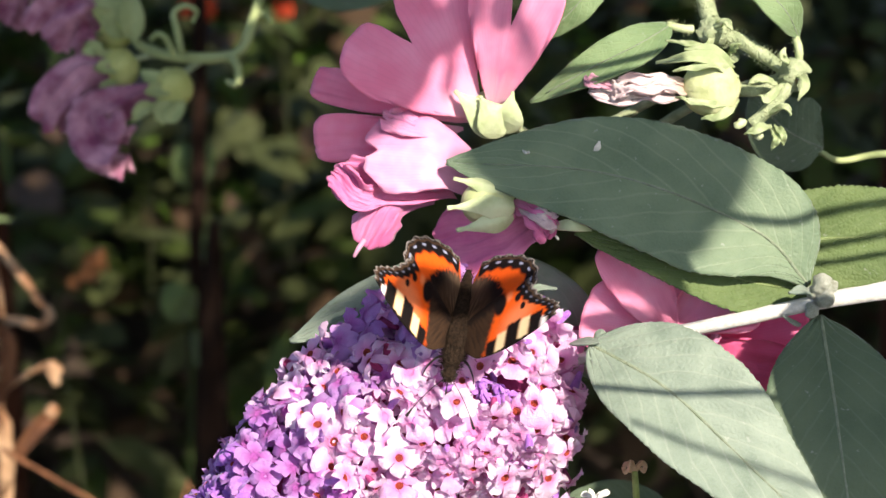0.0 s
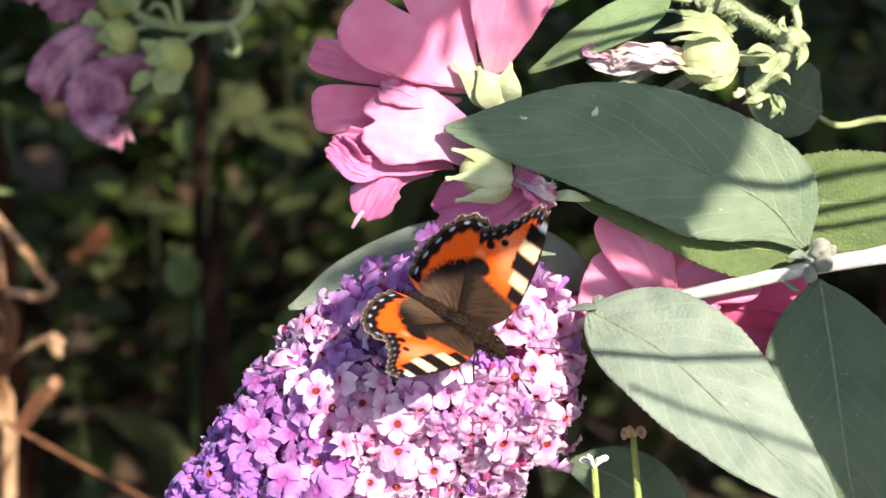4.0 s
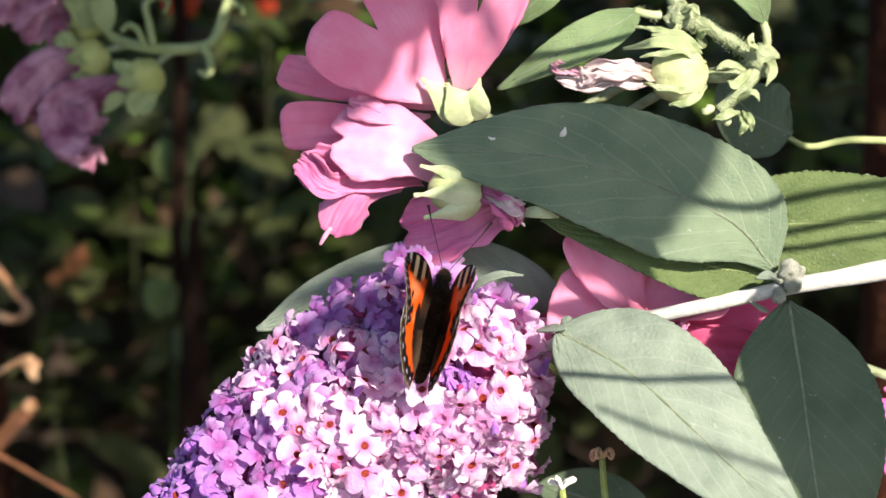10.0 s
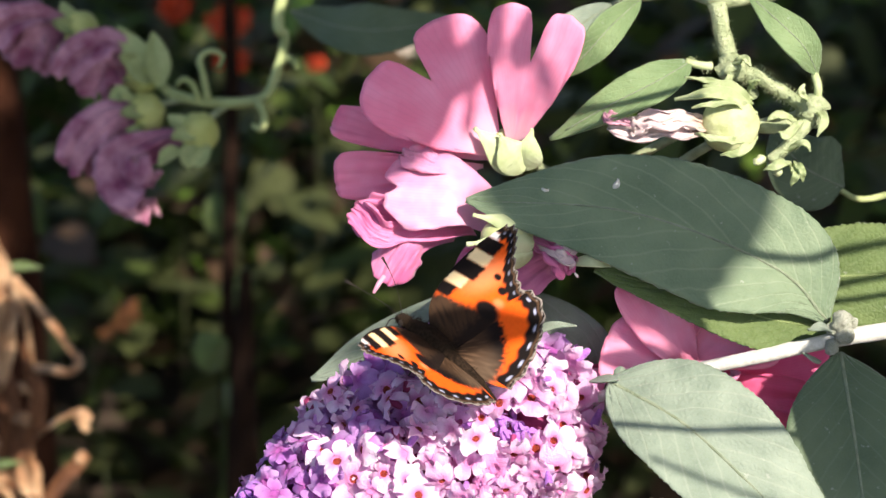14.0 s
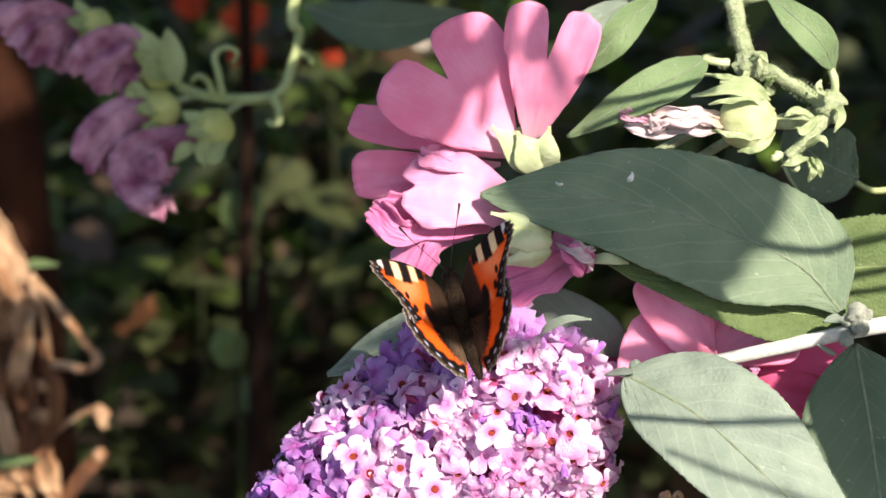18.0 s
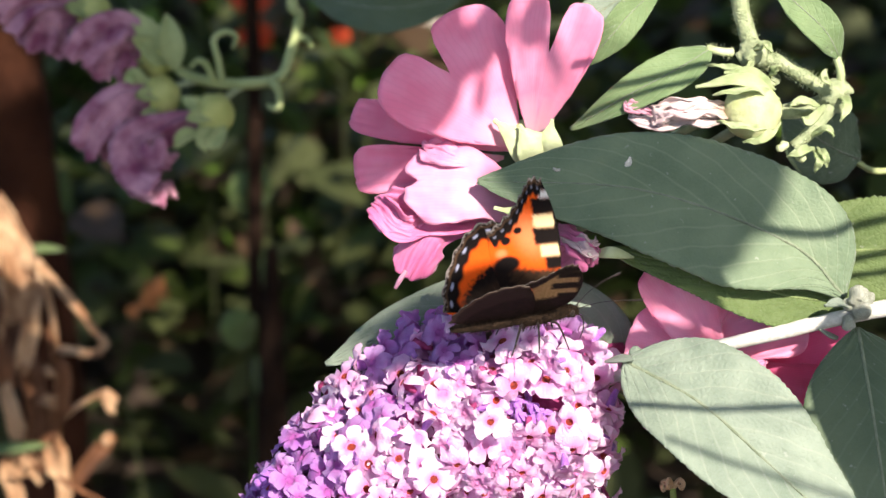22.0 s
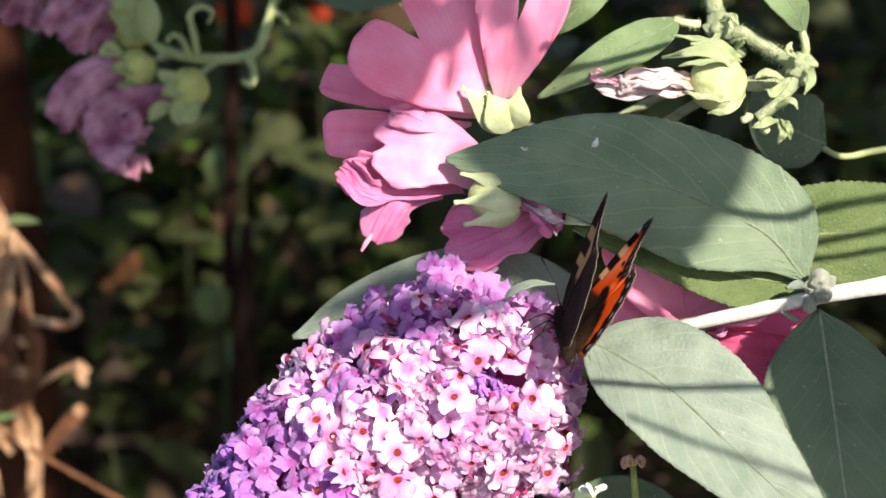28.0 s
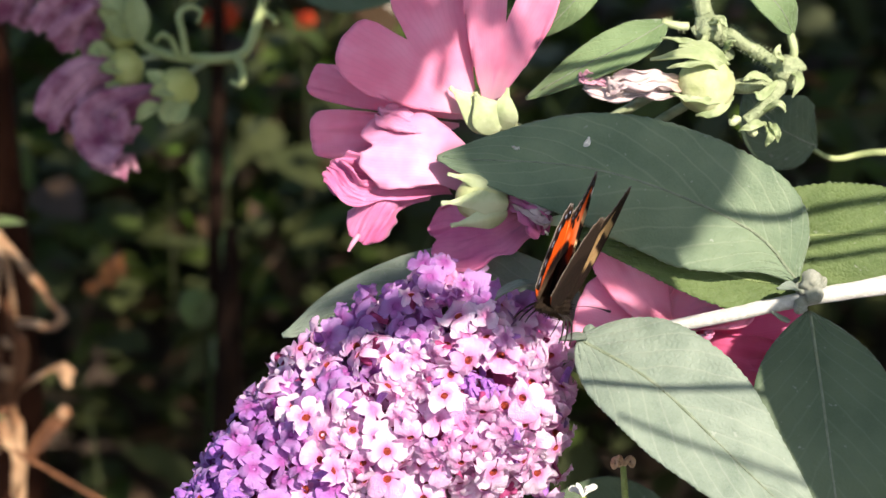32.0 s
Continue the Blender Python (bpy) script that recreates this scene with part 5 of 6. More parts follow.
rod("side_stalk", [(-164.8, -62.3, -388), (-145.9, -72.1, -384), (-133, -79.2, -383), (-120, -86.3, -382), (-107.1, -93.3, -381), (-94.2, -100.4, -380), (-81.4, -107.5, -380), foot(-60, -380)], [0.8, 0.8, 0.8, 0.8, 0.9, 1.0, 1.2], STRAW_DARK, dead, "thin tan stalk lying aslant", 8, 0.1, 30)
lump("rolled_leaf_end", (-134.4, -55.8, -384), (2.4, 2.6), (0.5, 0.5, 0.6), STRAW, dead, "", 5, 0.5, 3.0)
blade("green_leaf", [(-176.3, -58.6, -382), (-166.1, -57.8, -380), (-154, -57, -380)], 4.5, LEAF_LIME, dead, (0, 0.5, 0.8), midrib=False, seed=4.0, label="green leaf strip among the straw")
blade("green_leaf", [(-165.9, 8.6, -400), (-159.1, 10.5, -398), (-150.7, 10, -398)], 4.0, LEAF_LIME, dead, (0, 0.6, 0.8), midrib=False, seed=5.0, label="small fresh green leaf")

# ---- far flowers, blurred by distance ----
RED = petal_material("scarlet_petal", (0.50, 0.035, 0.004), (0.62, 0.075, 0.008), (0.6, 0.05, 0.01), 0.3)
RUSTY = petal_material("rusty_petal", (0.26, 0.085, 0.02), (0.38, 0.15, 0.045), (0.2, 0.05, 0.015), 0.2)


def blossom(at, wide, tint, label, count=9, seed=0.0):
    f = thing("garden_flower", foot(at[0], at[2] - 30), label, "flower", "flowers at the back of the bed")
    u, v, w = at
    low = foot(u, w - 30)
    rod("stalk", [low, ((low[0] + u) / 2 + 4, (low[1] + v) / 2, w - 18), at], [0.5, 0.45, 0.4], TUFT_GREY, f)
    r = random.Random(seed)
    for k in range(count):
        q = k * 2.399
        o = Vector((math.cos(q), math.sin(q) * 0.7, 0.5 + 0.3 * math.sin(q))) * wide * r.uniform(0.6, 1.0) * 0.5
        petal("petal", [at, tuple(Vector(at) + o * 0.5 + Vector((0, 0.5, 2))), tuple(Vector(at) + o)], wide * 0.42, tint, f, (0, 0.4, 0.9), 0.2, 0.3, 1.5, 0.8, 0.3, 0.7, seed + k)
    lump("flower_heart", at, (wide * 0.12, wide * 0.12), (0, 0.5, 1), tint, f)


blossom((-165.7, 160.2, -900), 24, RED, "scarlet garden flower in a fleck of sun", seed=80.0)
blossom((-132.7, 150.2, -880), 30, RED, "scarlet garden flower in a fleck of sun", seed=81.0)
blossom((-133.1, 129.7, -890), 22, RED, "small scarlet garden flower", seed=82.0)
blossom((-88.1, 129.4, -900), 14, RED, "small scarlet garden flower", seed=83.0)
withered = thing("withered_flower", foot(-140, -720), "withered rust-brown flower head on a thin stalk", "flower", "flowers at the back of the bed")
rod("stalk", [foot(-140, -720), (-181.8, -30.7, -705), (-177, -9.3, -700), (-170.8, 5.4, -700)], [0.6, 0.5, 0.6, 0.9], TUFT_GREY, withered)
for k, (x, y, e, f, wd) in enumerate(((230, 500, 222, 555, 9), (240, 495, 244, 540, 8), (215, 535, 190, 568, 6), (232, 500, 250, 510, 6))):
    d = 0.000225 * 1180
    a, b = Vector(((x - 847) * d, (497 - y) * d, -700)), Vector(((e - 847) * d, (497 - f) * d, -696))
    petal("petal", [tuple(a), tuple(a.lerp(b, 0.5) + Vector((0, 0, 3))), tuple(b)], wd, RUSTY, withered, (0, 0.4, 0.9), 0.2, 0.3, 1.5, 1.2, 0.4, 0.7, 84.0 + k)
rock = lump("stone", (-59.3, 167.5, -1180), (21, 9), (0, 1, 0.3), STONE, None, "", 0, 0.5, 3.0)
rock.matrix_basis = Matrix.Translation((0, 0, 0))
tagged(rock, "pale stone lying among the weeds", "stone")
weed = thing("tall_weed", foot(-120, -690), "upright weed with yellow-green leaves beside the dark stem", "weed")
rod("stalk", [foot(-120, -690), (-116.8, -68.2, -690), (-115.5, 10.8, -690), (-114.2, 68.7, -690)], [1.0, 0.9, 0.9, 0.7], TUFT, weed)
for k, (x, y, dx, dy, wd) in enumerate(((345, 340, -20, -90, 14), (350, 330, 25, -80, 12), (345, 460, 45, -70, 18), (340, 560, -40, -60, 18), (345, 640, 55, -50, 20))):
    d = 480 + 690
    a = ((x - 784) * 0.000225 * d, (441 - y) * 0.000225 * d, -690)
    b = (a[0] + dx * 0.26, a[1] - dy * 0.26, -680)
    blade("leaf", [a, tuple((Vector(a) + Vector(b)) / 2 + Vector((0, 0, 6))), b], wd, LEAF_LIME, weed, (0, 0.3, 1), midrib=False, seed=float(k))

# ---- the small tortoiseshell ----


def span(points, n):
    """n + 1 points along a smooth open curve through (x, y) points."""
    pts = [Vector((x, y, 0)) for x, y in points]
    return [curve_at(pts, i / n) for i in range(n + 1)]


def soft(a, b, x):
    """0 below a, 1 above b, smooth between."""
    f = max(0.0, min(1.0, (x - a) / (b - a))) if b != a else float(x > a)
    return f * f * (3 - 2 * f)


def spot(x, y, cx, cy, rx, ry, turn=0.0, edge=0.25):
    """1 inside a soft-edged oval."""
    c, s = math.cos(turn), math.sin(turn)
    dx, dy = (x - cx) * c + (y - cy) * s, -(x - cx) * s + (y - cy) * c
    return 1 - soft(1 - edge, 1 + edge, math.hypot(dx / rx, dy / ry))


def blend(a, b, f):
    return tuple(p + (q - p) * f for p, q in zip(a, b))


ORANGE, RUST, BLACK, BROWN = (0.80, 0.108, 0.010), (0.62, 0.070, 0.008), (0.008, 0.006, 0.006), (0.075, 0.042, 0.024)
CREAM, WHITE, BLUE, HAIR = (0.82, 0.64, 0.36), (0.80, 0.79, 0.76), (0.36, 0.38, 0.52), (0.046, 0.026, 0.015)


def margin(c, x, y, k, rim, inner, count, pale=0.95):
    """The dark scalloped border with a chain of pale blue crescents and a buff fringe. k: 0..1 along the outer edge, rim: mm from it."""
    wob = 0.25 * math.sin(k * count * 6.28)
    c = blend(c, BLACK, 1 - soft(inner - 0.5, inner + 0.4, rim + wob))
    f = (k * count) % 1 - 0.5
    c = blend(c, BLUE, (1 - soft(0.5, 1.0, math.hypot(f / 0.26, (rim - 1.6 - 1.6 * f * f) / 0.40))) * pale)
    c = blend(c, BROWN, (1 - soft(0.15, 0.35, abs(rim - 0.85))) * 0.8)
    n = noise.noise(Vector((x * 3, y * 3, 21)))
    return blend(c, (0.34, 0.30, 0.27), (1 - soft(0.1, 0.5, rim + 0.9 * n)) * 0.7)


def fore_top(x, y, rim, outer):
    grain = noise.noise(Vector((x * 1.7, y * 1.7, 0)))
    c = blend(ORANGE, RUST, 0.35 * soft(-0.3, 0.6, grain))
    c = blend(c, CREAM, 0.22 * spot(x, y, 3.0, 16.0, 2.4, 4.0, 0.4, 0.8))
    # bars along the leading edge, counted from the body
    lead = 8.6 - 0.06 * (y - 12)
    depth = lead - x + 0.25 * grain
    for low, high, deep, tint in ((7.9, 10.6, 3.3, BLACK), (10.6, 13.0, 3.8, CREAM), (13.0, 16.4, 4.6, BLACK), (16.4, 19.0, 4.2, CREAM), (19.0, 22.2, 4.0, BLACK), (22.2, 23.6, 2.4, WHITE), (23.6, 30.0, 3.8, BLACK)):
        f = soft(low - 0.22, low + 0.22, y - 0.18 * depth) * (1 - soft(high - 0.22, high + 0.22, y - 0.18 * depth)) * (1 - soft(deep - 0.35, deep + 0.35, depth))
        c = blend(c, tint, f)
    for cx, cy, rx, ry in ((0.9, 17.4, 0.8, 0.65), (-1.5, 15.9, 0.9, 0.8), (-1.8, 11.2, 2.4, 1.5)):
        c = blend(c, BLACK, spot(x, y, cx, cy, rx, ry))
    c = blend(c, CREAM, 0.2 * spot(x, y, -2.6, 13.6, 1.0, 0.8, 0, 0.6))
    c = blend(c, BLACK, 1 - soft(0.25, 0.55, depth))
    root = math.hypot(x + 2.5, y - 1.5)
    streak = noise.noise(Vector((math.atan2(y, x + 9) * 26, root * 0.25, 5)))
    shade = y - 7.6 - 0.30 * max(0.0, depth) + 0.6 * grain + 0.5 * streak
    c = blend(c, blend(HAIR, BLACK, soft(-0.3, 0.5, streak) * 0.6), 1 - soft(-0.9, 0.6, shade))
    c = blend(c, BLACK, soft(0.5, 2.5, -x - 0.12 * y + 1.2 + grain) * (1 - soft(9.6, 11.6, y + 1.2 * grain)) * 0.85)
    c = blend(c, BLACK, spot(x, y, -2.0, 11.3, 2.3, 1.6))
    c = blend(c, BLACK, spot(x, y, -5.2, 18.6, 2.4, 2.2, 0, 0.5))
    c = margin(c, x, y, outer, rim, 3.3, 8, 0.4) if outer is not None else c
    return c


def hind_top(x, y, rim, outer):
    grain = noise.noise(Vector((x * 1.7, y * 1.7, 7)))
    c = blend(ORANGE, RUST, 0.3 * soft(-0.3, 0.6, grain))
    root = math.hypot(x + 1.5, y - 1.5)
    streak = noise.noise(Vector((math.atan2(y, x) * 14, root * 0.4, 3)))
    c = blend(c, BLACK, 1 - soft(9.0, 10.4, root + 0.9 * grain - 0.06 * y))
    c = blend(c, blend(HAIR, (0.105, 0.062, 0.036), soft(-0.1, 0.5, streak)), (1 - soft(4.5, 9.0, root + 1.5 * streak)) * 0.9)
    c = blend(c, (0.15, 0.10, 0.064), soft(4, 9, -x) * (1 - soft(2.5, 8, y)) * (1 - soft(9, 12, root)) * (0.6 + 0.4 * streak))
    c = margin(c, x, y, outer, rim, 3.3, 7) if outer is not None else c
    return c


def under(x, y, rim, outer, fore):
    grain = noise.noise(Vector((x * 2.2, y * 2.2, 12)))
    streak = noise.noise(Vector((x * 0.7, y * 4.0, 15)))
    c = blend((0.010, 0.007, 0.006), (0.026, 0.016, 0.011), soft(-0.4, 0.5, grain + 0.7 * streak))
    if fore:
        edge = rim if outer is not None else 99.0
        straw = soft(8.5, 10.5, y + 0.7 * grain) * soft(3.6, 4.8, edge + 0.6 * grain) * (1 - soft(21.5, 23.0, y))
        depth = 8.6 - 0.06 * (y - 12) - x + 0.3 * grain
        for low, high, deep in ((7.9, 10.6, 4.0), (13.0, 16.4, 5.4), (19.0, 22.2, 4.6)):
            straw *= 1 - soft(low - 0.2, low + 0.2, y - 0.18 * depth) * (1 - soft(high - 0.2, high + 0.2, y - 0.18 * depth)) * (1 - soft(deep - 0.4, deep + 0.4, depth))
        straw *= soft(0.3, 0.9, depth) * (1 - 0.7 * spot(x, y, -2.0, 11.3, 2.3, 1.6))
        c = blend(c, blend((0.40, 0.25, 0.11), (0.58, 0.38, 0.18), soft(-0.3, 0.4, grain)), straw * 0.95)
    else:
        c = blend(c, (0.036, 0.024, 0.017), soft(10.2, 10.8, math.hypot(x + 1.5, y - 1.5) + 0.6 * grain) * 0.8)
    return blend(c, (0.10, 0.07, 0.048), 1 - soft(0.5, 1.4, rim + 0.5 * grain)) if outer is not None else c




def wing_material():
    m, t, link = shader("wing_scales")
    a = t.nodes.new("ShaderNodeVertexColor")
    a.layer_name = "scales"
    f = fine(t, 9000.0, 2.0, 0.3, 0.7, coord=t.nodes.new("ShaderNodeTexCoord").outputs["Object"])
    c = mix(t, a.outputs[0], mix(t, a.outputs[0], (0.02, 0.015, 0.01), 0.4), maths(t, "MULTIPLY", f, 0.3))
    return finish(m, t, c, 0.75, f, 0.00004, 0.08, c, 0.05)


WING = wing_material()


def wing(name, lead, edge, trail, root, thick, fore, side, parent, label):
    """A wing about the body's origin: rays from its root to its outline; scales coloured above and below. side: 1 left, -1 right."""
    outline = span(lead, 56)[:-1] + [p for p in span(edge, 64)] + span(trail, 22)[1:]
    n_lead, n_edge = 56, 64
    rings = 60
    o = Vector((*root, 0))
    verts, tints = [], []
    for level in (0, 1):
        for i in range(rings + 1):
            r = (i / rings) ** 0.8
            for k, b in enumerate(outline):
                on_edge = n_lead <= k <= n_lead + n_edge
                f = (k - n_lead) / n_edge if on_edge else None
                scallop = 1.0
                if on_edge:
                    scallop = 1 + 0.014 * math.cos(f * (8 if fore else 7) * 6.28) * soft(0.8, 1.0, r) + 0.010 * noise.noise(Vector((f * 45, side, 0))) * soft(0.9, 1, r)
                p = o + (b - o) * r * scallop
                long = (b - o).length
                rim = (1 - r) * long
                colour = (fore_top if fore else hind_top)(p.x, p.y, rim, f) if level == 0 else under(p.x, p.y, rim, f, fore)
                vein = 0.05 * math.sin(math.atan2(p.y - 1.5, p.x + 8) * 40) * soft(0.1, 0.5, r)
                z = 1.0 + 0.25 * vein + (0.0 if level == 0 else -thick) + (0.25 if fore else 0.0) + 0.9 * r * (1 - r)
                verts.append((p.x * 0.001, p.y * 0.001 * side, z * 0.001))
                tints.append((*colour, 1.0))
    cols = len(outline)
    h = (rings + 1) * cols
    faces = []
    for i in range(rings):
        for k in range(cols - 1):
            a, b, c, d = i * cols + k, (i + 1) * cols + k, (i + 1) * cols + k + 1, i * cols + k + 1
            top = (a, b, c, d) if side > 0 else (d, c, b, a)
            faces += [top, tuple(h + q for q in reversed(top))]
    for k in range(cols - 1):
        a = rings * cols + k
        quad = (a, h + a, h + a + 1, a + 1)
        faces.append(quad if side > 0 else tuple(reversed(quad)))
    me = bpy.data.meshes.new(name)
    # hinge: the wing turns about an axis along the body, beside the thorax
    hinge = Vector((0, 0.0015 * side, 0.001))
    me.from_pydata([Vector(v) - hinge for v in verts], [], faces)
    layer = me.color_attributes.new("scales", "FLOAT_COLOR", "POINT")
    layer.data.foreach_set("color", [x for c in tints for x in c])
    me.materials.append(WING)
    ob = new(name, smooth(me))
    ob.parent = parent
    ob.location = hinge
    return tagged(ob, label)


fly = new("butterfly")
fly.empty_display_size = 0.005
tagged(fly, "small orange butterfly with black-barred wings, feeding on lilac florets", "butterfly")
WINGS = []
FORE_LEAD = [(4.0, 1.5), (7.6, 6.0), (8.6, 13.0), (8.0, 20.0), (6.4, 26.0)]
FORE_EDGE = [(6.4, 26.0), (4.6, 26.8), (2.9, 25.0), (0.9, 22.2), (-2.0, 19.8), (-4.8, 18.2)]
FORE_TRAIL = [(-4.8, 18.2), (-4.6, 12.5), (-3.4, 6.5), (-2.0, 1.5)]
HIND_LEAD = [(1.0, 1.5), (0.0, 8.0), (-2.0, 14.4), (-3.6, 18.2)]
HIND_EDGE = [(-3.6, 18.2), (-6.2, 19.4), (-9.3, 18.6), (-12.0, 15.6), (-13.8, 11.6), (-15.0, 7.0), (-14.9, 2.6)]
HIND_TRAIL = [(-14.8, 2.6), (-11.0, 1.0), (-6.0, 0.7), (-2.0, 1.4)]
for side, word in ((1, "left"), (-1, "right")):
    WINGS.append((side, wing("forewing", FORE_LEAD, FORE_EDGE, FORE_TRAIL, (1.5, 1.5), 0.12, True, side, fly, "orange forewing, black and cream bars on its front edge")))
    WINGS.append((side, wing("hindwing", HIND_LEAD, HIND_EDGE, HIND_TRAIL, (-1.5, 1.4), 0.12, False, side, fly, "dark furry hindwing with an orange band")))

FUR = plain("brown_fur", (0.012, 0.008, 0.005), (0.045, 0.028, 0.017), 1800, 0.9, 0.0002, spec=0.1)
DARK = plain("dark_chitin", (0.012, 0.010, 0.008), (0.04, 0.03, 0.025), 2000, 0.45)


def fly_part(name, points, radii, material, sides=12, rough=0.0, label="", hair=0, long=1.0):
    """A body part in the butterfly's own millimetres, with a coat of fine hairs if asked."""
    pts = [Vector(p) * 0.001 for p in points]
    me = tube_data(pts, [r * 0.001 for r in radii], sides, 22, rough, name=name)
    if hair:
        r = random.Random(len(name))
        b = bmesh.new()
        b.from_mesh(me)
        skin = [(v.co.copy(), v.normal.copy()) for v in b.verts]
        for k in range(hair):
            co, n = r.choice(skin)
            d = (n + Vector((r.gauss(-0.5, 0.3), r.gauss(0, 0.3), r.gauss(0.1, 0.3)))).normalized() * 0.001 * long * r.uniform(0.5, 1.2)
            s = d.cross(Vector((r.random(), r.random(), 1))).normalized() * 0.00006
            b.faces.new([b.verts.new(co + s), b.verts.new(co - s), b.verts.new(co + d)])
        b.to_mesh(me)
        b.free()
    me.materials.append(material)
    ob = new(name, smooth(me))
    ob.parent = fly
    return tagged(ob, label)


fly_part("abdomen", [(-2, 0, 0.2), (-6, 0, 0.1), (-10, 0, -0.3), (-14, 0, -0.8)], [1.5, 1.7, 1.4, 0.5], FUR, 14, 0.1, "dark segmented abdomen", 260, 0.9)
fly_part("thorax", [(-3, 0, 0.3), (0, 0, 0.7), (4, 0, 0.8), (7.5, 0, 0.4)], [1.4, 2.3, 2.3, 1.2], FUR, 16, 0.12, "furry brown thorax", 900, 1.5)
fly_part("head", [(7, 0, 0.3), (8.3, 0, 0.4), (9.6, 0, 0.1), (10.3, 0, -0.2)], [0.8, 1.3, 1.1, 0.4], FUR, 12, 0.1, "brown head", 160, 0.7)
for s in (1, -1):
    fly_part("eye", [(8.5, 0.75 * s, 0.3), (8.9, 1.1 * s, 0.3), (9.2, 1.25 * s, 0.25)], [0.5, 0.65, 0.25], DARK, 10)
    fly_part("antenna", [(9.6, 0.4 * s, 0.6), (13, 2.4 * s, 2.4), (17, 4.6 * s, 3.4), (20.5, 6.2 * s, 3.8)], [0.10, 0.07, 0.07, 0.09, 0.30], DARK, 6, 0, "dark clubbed antenna")
    for x, bow in ((4.5, 2.0), (2.0, -0.5), (-0.5, -2.6)):
        fly_part("leg", [(x, 0.8 * s, -0.6), (x + bow * 0.5, 3.0 * s, -0.8), (x + bow, 4.4 * s, -3.4), (x + bow * 1.3, 4.8 * s, -5.2)], [0.28, 0.22, 0.16, 0.12], DARK, 6)
fly_part("proboscis", [(10, 0, -0.3), (11.2, 0, -1.4), (11.4, 0, -3.6), (10.8, 0, -5.6)], [0.14, 0.12, 0.12, 0.1], DARK, 6)

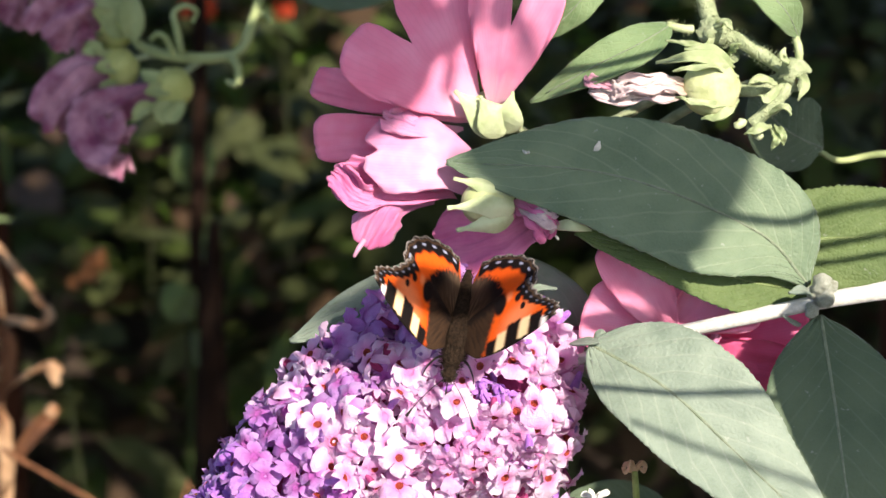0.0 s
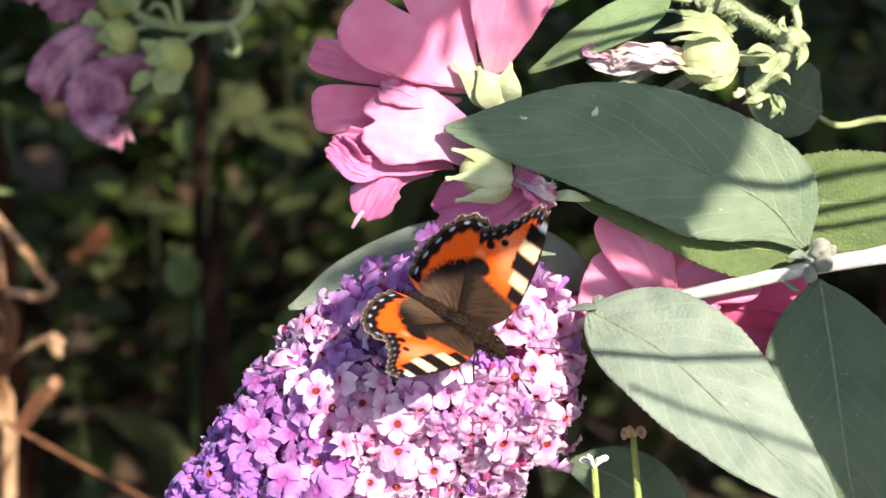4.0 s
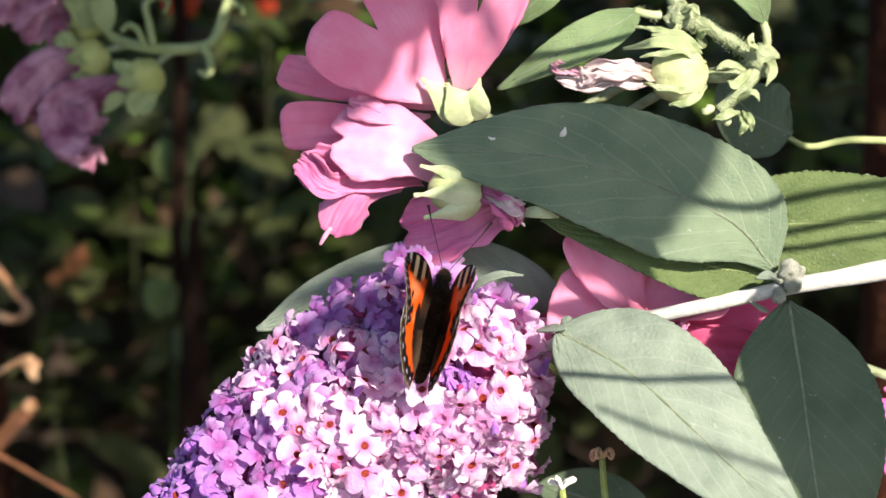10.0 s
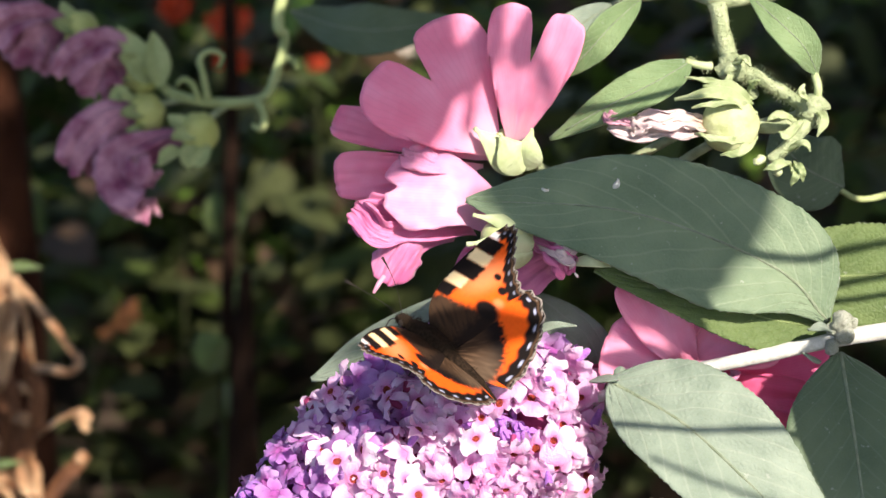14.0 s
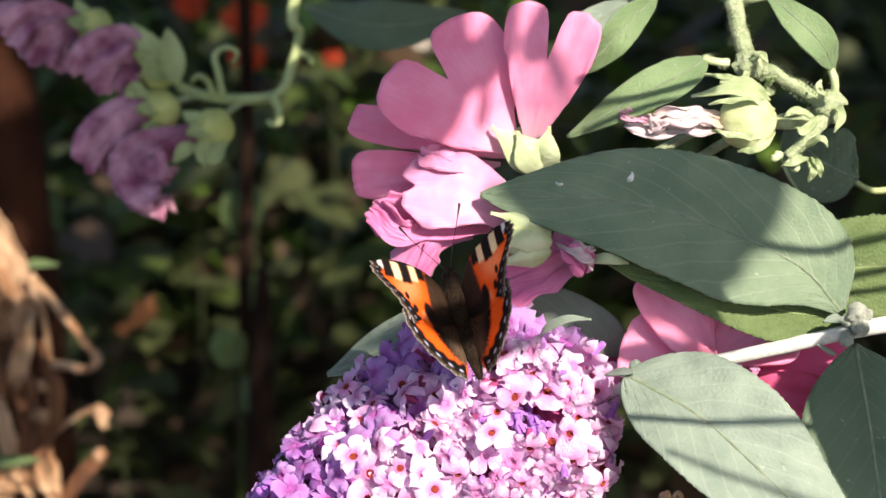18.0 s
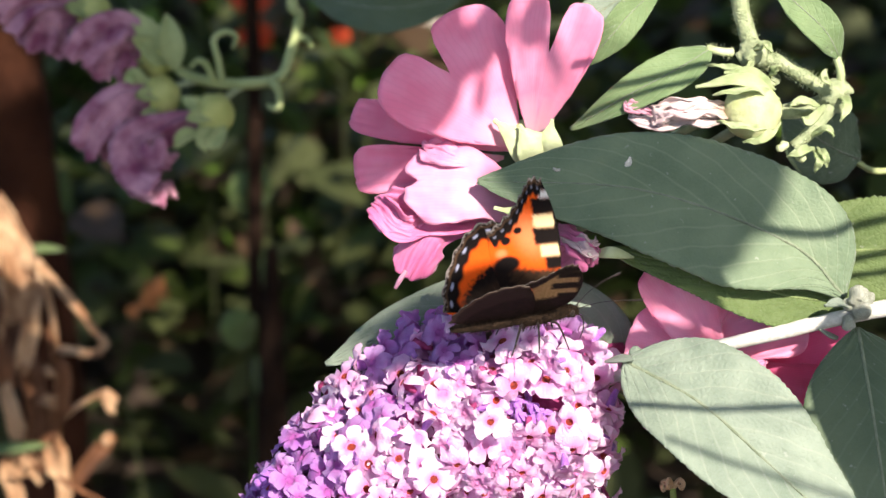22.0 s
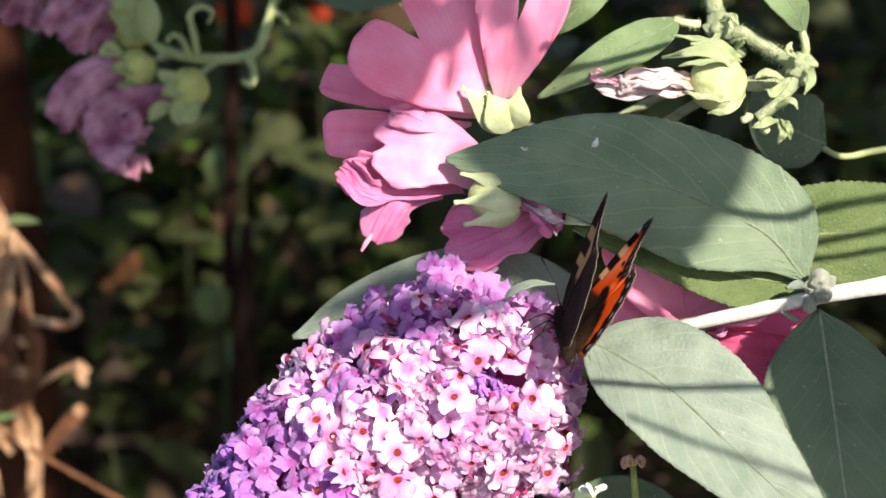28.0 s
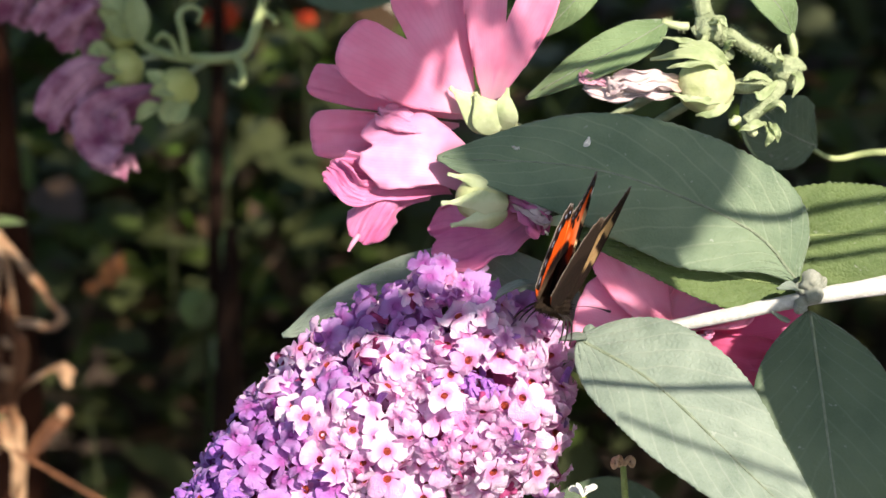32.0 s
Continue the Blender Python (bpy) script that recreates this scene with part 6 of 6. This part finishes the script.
# Seconds; the body's place in the plan in millimetres; its turn in degrees; how far the left and the right wings are raised; how far the forewings are swept back.
FLIGHT = [
    (0, 2.6, -15.7, 12.9, 0.7, -29.7, -101.2, 52.5, 53.4, 6.9), (0.5, 0.1, -18.9, 12.1, -7.2, -15.5, -84.2, 26.8, 46.6, 6.8),
    (1, 0.1, -18.4, 12.2, -12.5, -14.1, -84, 71.1, 74.6, 6.9), (1.5, 0.7, -20.1, 16.3, -27.2, -25, -56.1, 71.7, 60.4, 7.7),
    (2, 2.2, -19.6, 17.6, -27.8, -27.1, -66.2, 84, 55.4, 7.3), (2.5, 3, -20.4, 18.8, -19.2, -20.5, -62, 90, 59.3, 6.6),
    (4.5, 4.3, -20.5, 23.2, -39.4, -19.8, -25.8, 37.6, 19.5, 3.9), (5, 5.3, -20.4, 25.6, -27, -12.9, -24.9, 61.6, 52.4, 2.2),
    (5.5, 6.1, -21.1, 24.8, -20.8, -17.3, -24.3, 54.4, 61.9, 4.7), (6, 5.6, -21.8, 24.3, -21.7, -13.1, -15.8, 8.6, 48.7, 5.2),
    (6.5, 5, -22.2, 23.8, -32.8, -19.9, -14.1, 12.7, 44.5, 4.1), (7, 7.2, -21.1, 23.4, -30.3, -21.2, -17.5, 77.5, 67.3, 2.3),
    (7.5, 7.2, -16.7, 22.7, -38.6, -29, -3, 72.7, 23, 2.4), (8, 5.4, -14.9, 20.2, -48.4, -10.3, 23.4, 90, -1.2, 3.1),
    (8.5, 6.2, -14.1, 20.7, -34.7, -7.4, 39.4, 68, 16.2, 1.7), (9, 6.3, -14.5, 16.1, -14.6, -1.8, 64.9, 61.8, 59.4, -1.1),
    (9.5, 4.3, -15.2, 19.4, -12.6, 13.1, 64.2, -8, 9.4, 5.3), (10, 4.7, -15.7, 12.4, 6.4, 21.9, 77, 69.4, 87.7, 10.5),
    (10.5, 6.3, -11.1, 14.7, 17, 14.2, 104.4, 67.6, 90, 7.6), (11, 2.1, -12.5, 16.2, 28.3, 10.6, 132.2, 73.4, 87.5, 6.1),
    (11.5, 2.3, -15.5, 18, 44.1, 6.4, 140.8, 66.1, 90, 4.5), (12, 1.9, -15.8, 17.3, 54.8, -4.5, 151.7, 27.5, 47.5, 0.4),
    (12.5, -0.4, -15.2, 19.2, 60.2, 7.6, 158.1, 36.2, 56.6, 1.4), (13, 0.2, -14.0, 17.8, 73.2, -2.0, 158.1, 20.2, 48.5, 1.5),
    (13.5, -2.6, -12.4, 20.5, 64.6, 2.3, 157.7, 34.3, 47.5, 2.3), (14, -4.3, -12, 15.8, 52.5, 13.3, 140.9, 19.5, 45.6, 1),
    (14.5, -6.3, -10.6, 15.4, 53.7, 14.4, 152.7, 42.3, 85, 3.1), (16.5, -4.3, -8.2, 5.6, 17.3, 25.9, 121.1, 32.6, 51.4, 2.5),
    (17, -9.8, -8.6, 7, 44, 5.5, 150.5, 57, 69, 1), (17.5, -2.3, -6, 13.2, 10.9, 34.8, 116.8, 63.9, 80.4, 6.3),
    (18, -3, -6.2, 14, -8.8, 30.5, 106.1, 72.7, 51.7, 9.9), (18.5, -0.2, -4.4, 14.8, -5.9, 36.1, 104.1, 81.9, 71.9, 9.9),
    (19, -1.2, -6, 9.8, -6.8, 38.6, 104.5, 62.5, 44.1, 8.4), (19.5, 3.6, -8.4, 18.2, -9.9, 32.5, 66.9, 21, 37.9, 5.9),
    (20, 4.7, -6, 12.7, -19.3, 25.3, 53, 56.8, 63.8, 8.6), (20.5, 6.7, -6.7, 15, -48.5, 2.2, 40.3, 25.6, 46.1, 4.5),
    (21, 5.1, -8.4, 17.4, -53.8, 11, 35.2, 55.2, 36.4, 0.2), (21.5, 10.8, -12.9, 19.1, -67.2, 10.3, 9.5, 89.9, 53.6, 5.5),
    (22, 9.1, -9.1, 20.4, -64.9, 16.5, 5.2, 88.5, 43.6, 7.6), (22.5, 8, -10.8, 20.2, -56.6, 20.8, 3.1, 88.4, 62.1, 8),
    (23, 14.2, -8.7, 20.8, -39, 16.3, 18.8, 60.1, 56.6, 7.7), (23.5, 15.7, -10.4, 25.1, -53.4, 18.9, 18.9, 88.3, 61.1, 4.6),
    (24, 17.9, -10.4, 27.8, -59.6, 11.7, 9.2, 87.3, 32.8, 1.2), (24.5, 18.3, -10.6, 22.3, -58.4, 23.2, 2.5, 90, 42.6, 5.3),
    (25, 18.8, -12.6, 22.9, -72.6, 24.4, -5.6, 87.9, 32.3, 6.3), (25.5, 21, -14.7, 21.3, -47.7, 39.9, 6.8, 76.7, 81.5, 7.4),
    (26, 21.1, -14.4, 7.1, -55.1, 63.3, 2, 63.8, 64.3, 6.4), (26.5, 23.2, -16.8, 11, -49.8, 74.5, 2.9, 69.1, 90, 7),
    (28.5, 23, -14.9, 11.6, 48.7, 66.6, 103.6, 76.8, 89.7, 1.7), (29, 20.5, -13.1, 13, 53, 71, 108.2, 90, 86.5, 2.3),
    (29.5, 22.3, -13.5, 4.2, 36.3, 57.8, 101.8, 63.1, 66.9, 1.6), (30, 20.4, -10.6, 7.5, 54, 68, 118, 82, 77, 2),
    (30.5, 19.2, -9.8, 14, -16, 89.4, 48.7, 83.5, 58, 1.3), (31, 21.6, -11.4, 10, -54, 80, -3, 76, 88, 1),
    (31.5, 21, -12, 13, -60, 76, -6, 80, 88, 1), (32, 22.6, -11.8, 16, -82, 77, -20, 80, 90, 1),
]
# Seconds; how far the breeze carries the mallow, in millimetres of the plan.
SWAY = [
    (0, 0, 0), (0.5, -0.17, 0.28), (1, -0.12, 0.14), (1.5, -0.14, 0.02), (2, -0.01, -0.11),
    (2.5, 0.47, -0.45), (4.5, -0.34, -0.9), (5, -0.88, 0.08), (5.5, -0, 0.32), (6, -0.95, -0.71),
    (6.5, -0.38, 0.03), (7, -1.04, -0.49), (7.5, -0.65, -0.15), (8, 0.3, -0.23), (8.5, -0.42, -0.48),
    (9, -0.27, -0.45), (9.5, -0.29, -0.91), (10, 0.17, -0.1), (10.5, 0.15, -0.19), (11, -0.08, -0.55),
    (11.5, 0.36, 0.38), (12, 0.05, 0.18), (12.5, 0.1, -0.04), (13, 0.74, 0.46), (13.5, 0.18, 0.25),
    (14, -0.05, 0.3), (14.5, -0, -0), (16.5, -0.42, -0.23), (17, -0.09, -0.58), (17.5, 0.39, -0.3),
    (18, 0.62, -0.45), (18.5, 0.47, -0.14), (19, 0.8, 0.19), (19.5, 1.07, 0.12), (20, 1.49, 0.16),
    (20.5, 1.81, 0.04), (21, 2.59, -0.28), (21.5, 2.76, -0.15), (22, 1.72, -2.02), (22.5, 3.91, -0.36),
    (23, 1.67, -2.01), (23.5, 2.44, 0.36), (24, 1.89, 0.71), (24.5, 1.64, 0.32), (25, 2.2, 1.05),
    (25.5, 1.25, 0.53), (26, 1.4, 0.42), (26.5, 1.4, 0.11), (28.5, 1.49, 0.38), (29, 1.42, 0.23),
    (29.5, 1.06, 0.22), (30, 1.03, 0.14), (30.5, 0.99, 0.12), (31, 0.75, -0.06), (31.5, 0.9, 0.08),
    (32, 0.73, -0.02),
]


def motions():
    """The butterfly walks, turns and beats its wings; the mallow rocks in the breeze."""
    walk(fly, [(row[0], BASE @ pose(row[1] * 0.001, row[2] * 0.001, row[3] * 0.001, *row[4:7])) for row in FLIGHT])
    slide = Matrix.Translation((0.0015, 0, 0))
    for s, ob in WINGS:
        at = ob.location.copy()
        swept = s if ob.name.startswith("forewing") else 0.0
        walk(ob, [(row[0], pose(*at, row[7] if s > 0 else -row[8]) @ slide @ pose(0, 0, 0, 0, 0, swept * row[9]) @ slide.inverted()) for row in FLIGHT])
    home = mallow.location.copy()
    walk(mallow, [(t, Matrix.Translation(home + BASE.to_3x3() @ Vector((u * 0.001, v * 0.001, 0)))) for t, u, v in SWAY])


motions()
